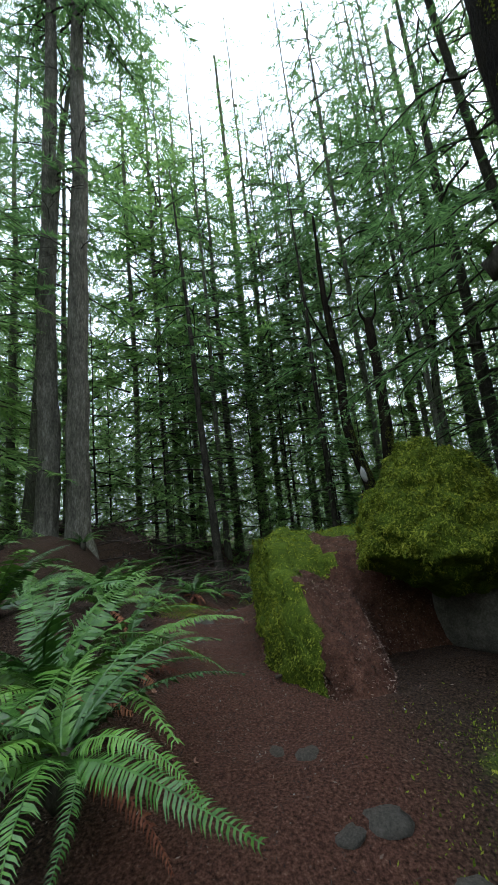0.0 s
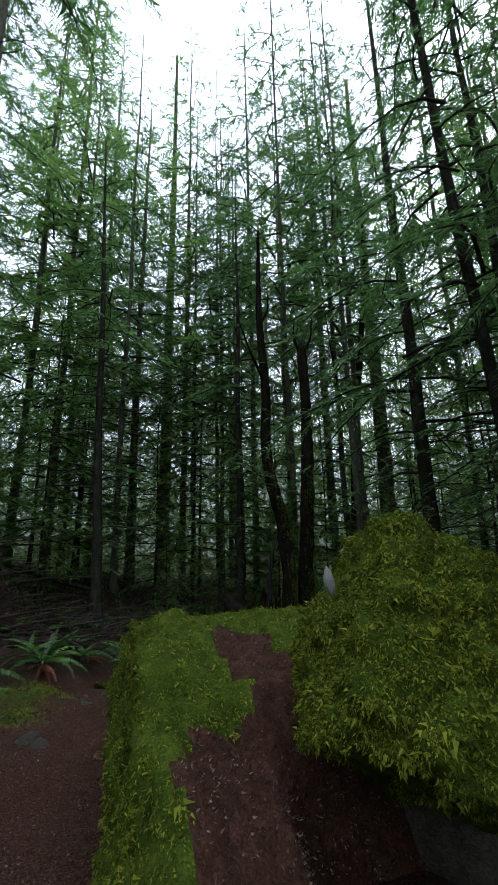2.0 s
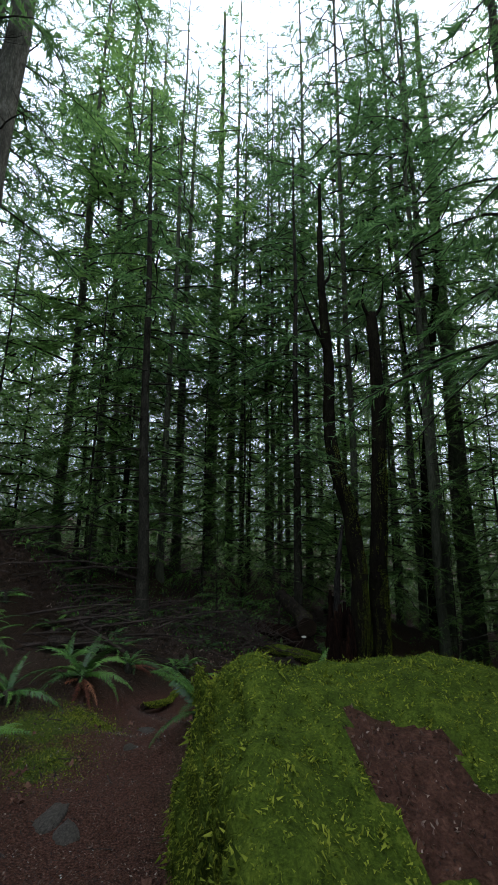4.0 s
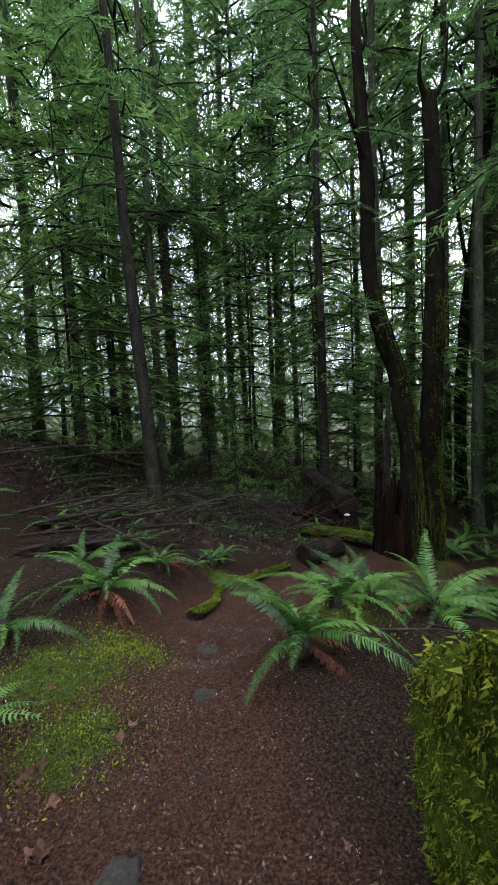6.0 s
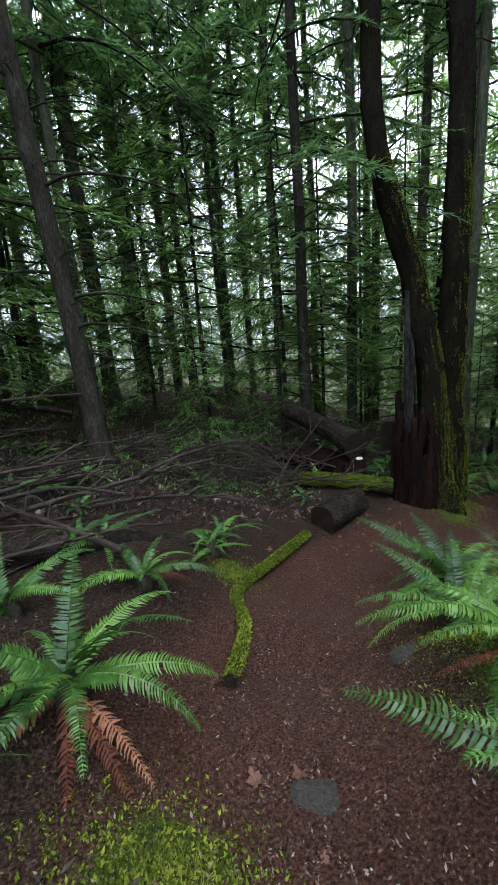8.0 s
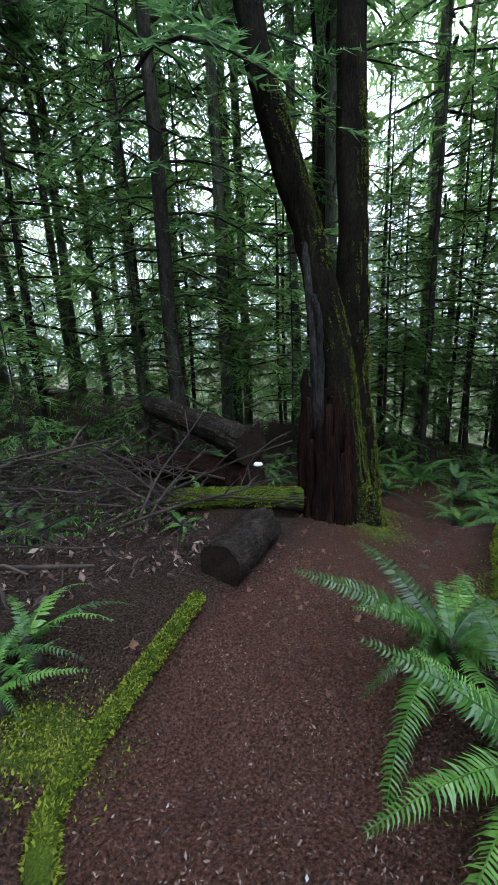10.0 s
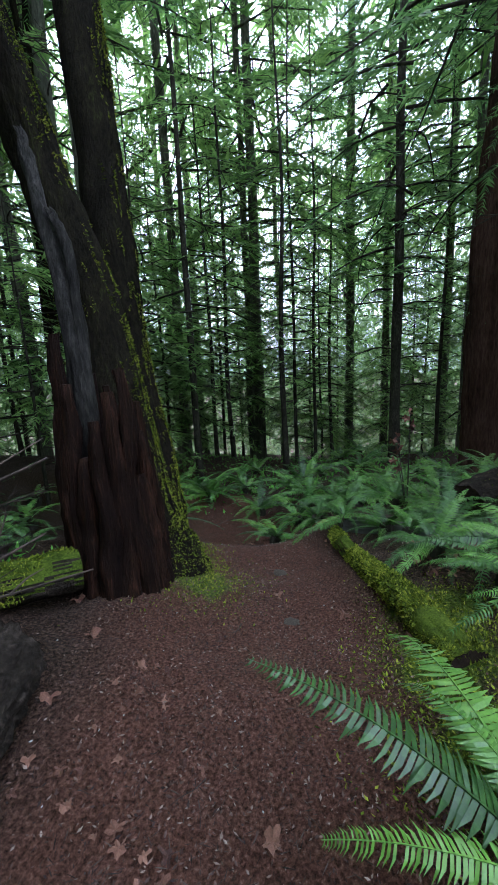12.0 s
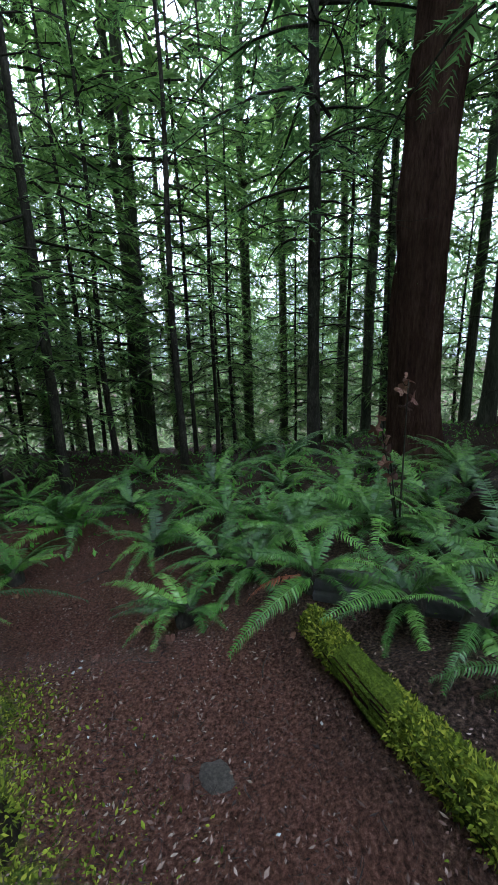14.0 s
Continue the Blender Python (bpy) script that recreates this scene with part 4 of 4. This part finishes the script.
for k, (q, r) in enumerate((([(0, 0, 0), (.02, .02, .9), (.1, .1, 1.7), (.28, .36, 2.4), (.4, .5, 2.75)], .07), ([(-.02, -.06, .1), (.04, -.02, 1.0), (.12, .06, 1.9), (.2, .2, 2.2)], .05))):
    part("stem", mesh_of("stem", *tube(bend(q, 30), list(np.linspace(r, r * .3, 30)), 18, .35, 40 + k, ridge=r * .4), DEAD_WOOD), strip)
ragged_stump("broken_snag", "broken reddish snag with a jagged top", 6.5, 5.75, .19, [2.2, 2.5, 2.1, 1.7, 1.5, 1.9, 2.3, 2.0, 1.6, 2.4, 1.8], 5, RED_SNAG)


# ---- dead branches, brush and litter ----
BRANCH = []
for k in range(6):
    rng = np.random.default_rng(200 + k)
    l = 1.0
    pts = bend([(0, 0, 0), (.33, rng.uniform(-.06, .06), .02), (.66, rng.uniform(-.1, .1), .03), (1, rng.uniform(-.12, .12), .0)], 9)
    shapes = [tube(pts, list(np.linspace(.016, .005, 9)), 6, .2, k)]
    for j in range(5):
        p = pts[2 + j % 6]
        d = Vector((.6, rng.choice([-1, 1]) * rng.uniform(.4, .9), rng.uniform(-.05, .4))).normalized() * rng.uniform(.12, .35)
        shapes.append(tube([p, p + d * .55 + Vector((0, 0, .015)), p + d], [.007, .005, .002], 4))
    BRANCH.append(mesh_of("fallen_branch", *joined(*shapes), TWIG))


def stick(x, y, length, turn, tilt=0.0, lift=.02, k=0, label="bare brown fallen branch lying in forest litter", thick=1.0):
    ob = tagged(new("fallen_branch", BRANCH[k % 6]), label, "branch", "fallen branches")
    ob.matrix_basis = pose(x, y, relief(x, y) + lift, 0, -tilt, turn) @ Matrix.Diagonal((length, length * thick, length * thick, 1))


heap = np.random.default_rng(31)
for i in range(120):
    x, y = heap.uniform(-.2, 2.4), heap.uniform(10.5, 12.8)
    stick(x, y, heap.uniform(.5, 1.5), heap.uniform(0, 360), heap.uniform(-5, 28), heap.uniform(.02, .3), i, "tangled dead branch in the brush pile", .6)
for i in range(90):
    x, y = heap.uniform(-5, -.7), heap.uniform(8.9, 14)
    stick(x, y, heap.uniform(.6, 2.2), heap.normal(5, 28) + heap.choice([0, 180]), heap.uniform(-4, 6), heap.uniform(.02, .1), i, thick=.9)
for i in range(28):
    x, y = heap.uniform(-4.8, -.9), heap.uniform(8.7, 11.4)
    stick(x, y, heap.uniform(.7, 2.0), heap.normal(0, 25) + heap.choice([0, 180]), heap.uniform(-3, 8), heap.uniform(.02, .09), i, thick=.9)
for i in range(24):
    x, y = heap.uniform(-2.2, 4), heap.uniform(1, 9.6)
    if trail_distance(x, y) > .75 and not (0 < x < 2 and 2 < y < 5.5):
        stick(x, y, heap.uniform(.3, .9), heap.uniform(0, 360), 0, .015, i)
for i in range(26):
    j = heap.integers(25, 112)
    x, y = TRAIL_X[j] + heap.uniform(-.6, .6), TRAIL_Y[j] + heap.uniform(-.6, .6)
    stick(x, y, heap.uniform(.12, .36), heap.uniform(0, 360), 0, .008, i, "short twig lying on the trail")
stick(.02, 2.62, .42, 20, 0, .03, 2, "mossy broken branch lying across the trail", 1.8)

LEAF = []
for k in range(4):
    rng = np.random.default_rng(60 + k)
    ring = []
    for i in range(21):
        a = 2 * math.pi * i / 21
        lobe = (.5 + .5 * abs(math.cos(2.5 * a)) ** 2) * rng.uniform(.75, 1.15)
        ring.append((lobe * math.cos(a), lobe * math.sin(a) * .9, .35 * math.sin(a * 2 + k) + .3 * rng.random()))
    LEAF.append(mesh_of("fallen_leaf", [(0, 0, .03)] + ring, [(0, i + 1, (i + 1) % 21 + 1) for i in range(21)], DRY_LEAF, False))


def dry_leaf(x, y, size, turn, k, z=None):
    ob = tagged(new("fallen_leaf", LEAF[k % 4]), "curled brown fallen maple leaf", "leaf", "fallen leaves")
    ob.matrix_basis = pose(x, y, (relief(x, y) if z is None else z) + size * .12 + .004, heap.uniform(-12, 12), heap.uniform(-12, 12), turn) @ Matrix.Scale(size, 4)


for i in range(110):
    j = heap.integers(20, 115)
    w = .55 if i % 3 else 1.3
    dry_leaf(TRAIL_X[j] + heap.normal(0, w), TRAIL_Y[j] + heap.normal(0, w), heap.uniform(.018, .05), heap.uniform(0, 360), i)
for i in range(70):
    dry_leaf(heap.uniform(.9, 2.1), heap.uniform(9.15, 9.7), heap.uniform(.01, .032), heap.uniform(0, 360), i)
for i in range(16):
    dry_leaf(heap.uniform(3.0, 3.7), heap.uniform(7.9, 8.4), heap.uniform(.022, .05), heap.uniform(0, 360), i)
for i in range(14):
    dry_leaf(heap.uniform(-1.6, -1.1), heap.uniform(5.5, 6.0), heap.uniform(.022, .05), heap.uniform(0, 360), i)


def scatter(name, label, count, rng, spots, size, mat, aspect, upright=.25, lift=.004):
    where, along, across = [], [], []
    for _ in range(count):
        x, y = spots(rng)
        p = Vector((x, y, relief(x, y) + lift))
        d = Vector((rng.normal(), rng.normal(), rng.normal() * upright + upright * .5)).normalized()
        s = d.cross(Vector((rng.normal() * .4, rng.normal() * .4, 1))).normalized()
        where.append(p)
        along.append(d)
        across.append(s)
    sizes = size * np.clip(np.exp(rng.normal(0, .4, count)), .3, 1.9)
    v, f = blades(where, along, across, sizes, sizes * aspect)
    return tagged(new(name, mesh_of(name, v, f, mat, False)), label, "litter", kind="stuff")


def by_trail(width):
    def spot(rng):
        j = rng.integers(18, 118)
        return TRAIL_X[j] + rng.normal(0, width), TRAIL_Y[j] + rng.normal(0, width)
    return spot


def in_beds(rng):
    a, b, r = MOSS_BEDS[rng.integers(0, len(MOSS_BEDS))]
    return a + rng.normal(0, r * .55), b + rng.normal(0, r * .55)


scatter("leaf_litter", "brown and pale flakes of leaves and bark", 34000, np.random.default_rng(41), by_trail(.55), .0115, CHIPS, .4)
scatter("needle_litter", "reddish dead needles on the ground", 22000, np.random.default_rng(42), by_trail(.5), .026, TWIG, .07)
scatter("leaf_litter", "dark mixed leaf litter beside the trail", 14000, np.random.default_rng(43), by_trail(1.5), .015, CHIPS, .4, .25)
scatter("hill_litter", "dead leaves and twigs on the slope", 16000, np.random.default_rng(44), lambda g: (g.uniform(-4.5, 1.5 if g.random() < .5 else -.4), g.uniform(9.9, 14)), .09, TWIG, .13, .7)
scatter("hill_litter", "brown dead leaves on the slope", 9000, np.random.default_rng(46), lambda g: (g.uniform(-4.5, 1.6), g.uniform(10.0, 15)), .05, CHIPS, .5, .5)
scatter("ground_plants", "low green herbs and seedling sprays", 15000, np.random.default_rng(47), lambda g: (g.uniform(-6, 3), g.uniform(10.8, 18)), .06, BROAD_LEAF, .35, 1.0)
scatter("ground_plants", "low green herbs and seedlings beneath the firs", 9000, np.random.default_rng(49), lambda g: (g.uniform(5.5, 13), g.uniform(4, 13)), .06, BROAD_LEAF, .35, 1.0)
scatter("bank_litter", "dead fronds and leaves on the bank", 9000, np.random.default_rng(48), lambda g: (g.uniform(-5, -1), g.uniform(1, 9.5)), .03, TWIG, .3, .4)
scatter("moss_bed", "low cushions of yellow-green moss", 60000, np.random.default_rng(45), in_beds, .013, MOSS_TUFT, .45, 1.0, 0)

STONES = [mesh_of("stone", *lump((0, 0, 0), (1, .7, .4), 20 + k, .3, n=14), ROCK) for k in range(3)]
for i, (x, y, s) in enumerate(((.35, 1.35, .09), (.12, 1.75, .07), (-.02, 1.8, .05), (.55, 1.1, .16), (.2, 1.3, .06), (-.9, 5.35, .12), (-.75, 5.2, .1), (-.55, 6.3, .07), (3.45, 9.25, .07), (2.7, 9.05, .05), (-.5, 7.1, .1), (.35, 7.6, .1))):
    ob = tagged(new("stone", STONES[i % 3]), "half-buried grey stone in the trail", "stone", "trail stones")
    ob.matrix_basis = pose(x, y, relief(x, y) - s * .1, 8, 6, i * 50) @ Matrix.Scale(s, 4)
LICHEN = material("pale_stone", [(.12, .12, .11), (.26, .26, .24), (.42, .42, .4)], 12, (1, 1, 1), .85, .5, 60)
scatter("lichen_bits", "pale grey-green lichen flakes fallen on the trail", 380, np.random.default_rng(50), by_trail(.6), .011, LICHEN, .6, .3, .006)
PALE_TIP = mesh_of("stone", *lump((0, 0, 0), (1, .7, .4), 31, .35, n=14), LICHEN)
tip = tagged(new("stone", PALE_TIP), "pointed grey stone on the boulder's edge", "stone")
tip.matrix_basis = pose(.84, 2.68, 1.76, 0, 74, 25) @ Matrix.Diagonal((.055, .03, .05, 1))


# ---- small shrub with withered red leaves ----
shrub = thing("shrub", "thin bare shrub with a few withered red-brown leaves", "shrub", (4.75, 8.2, relief(4.75, 8.2)))
for k, (a, b, hgt) in enumerate(((.0, .0, 1.0), (.12, .1, .75), (-.1, .12, .6))):
    part("stem", mesh_of("stem", *tube(bend([(0, 0, 0), (a * .5, b * .5, hgt * .5), (a, b, hgt)], 8), list(np.linspace(.008, .003, 8)), 5), DARK_BARK), shrub)
    for j in range(4):
        part("leaf", LEAF[(k + j) % 4], shrub, "withered red-brown leaf", pose(a + .04 * math.cos(j * 2), b + .04 * math.sin(j * 2), hgt - .05 * j, 70 + 20 * j, 30 * k, 80 * j) @ Matrix.Scale(.05, 4))
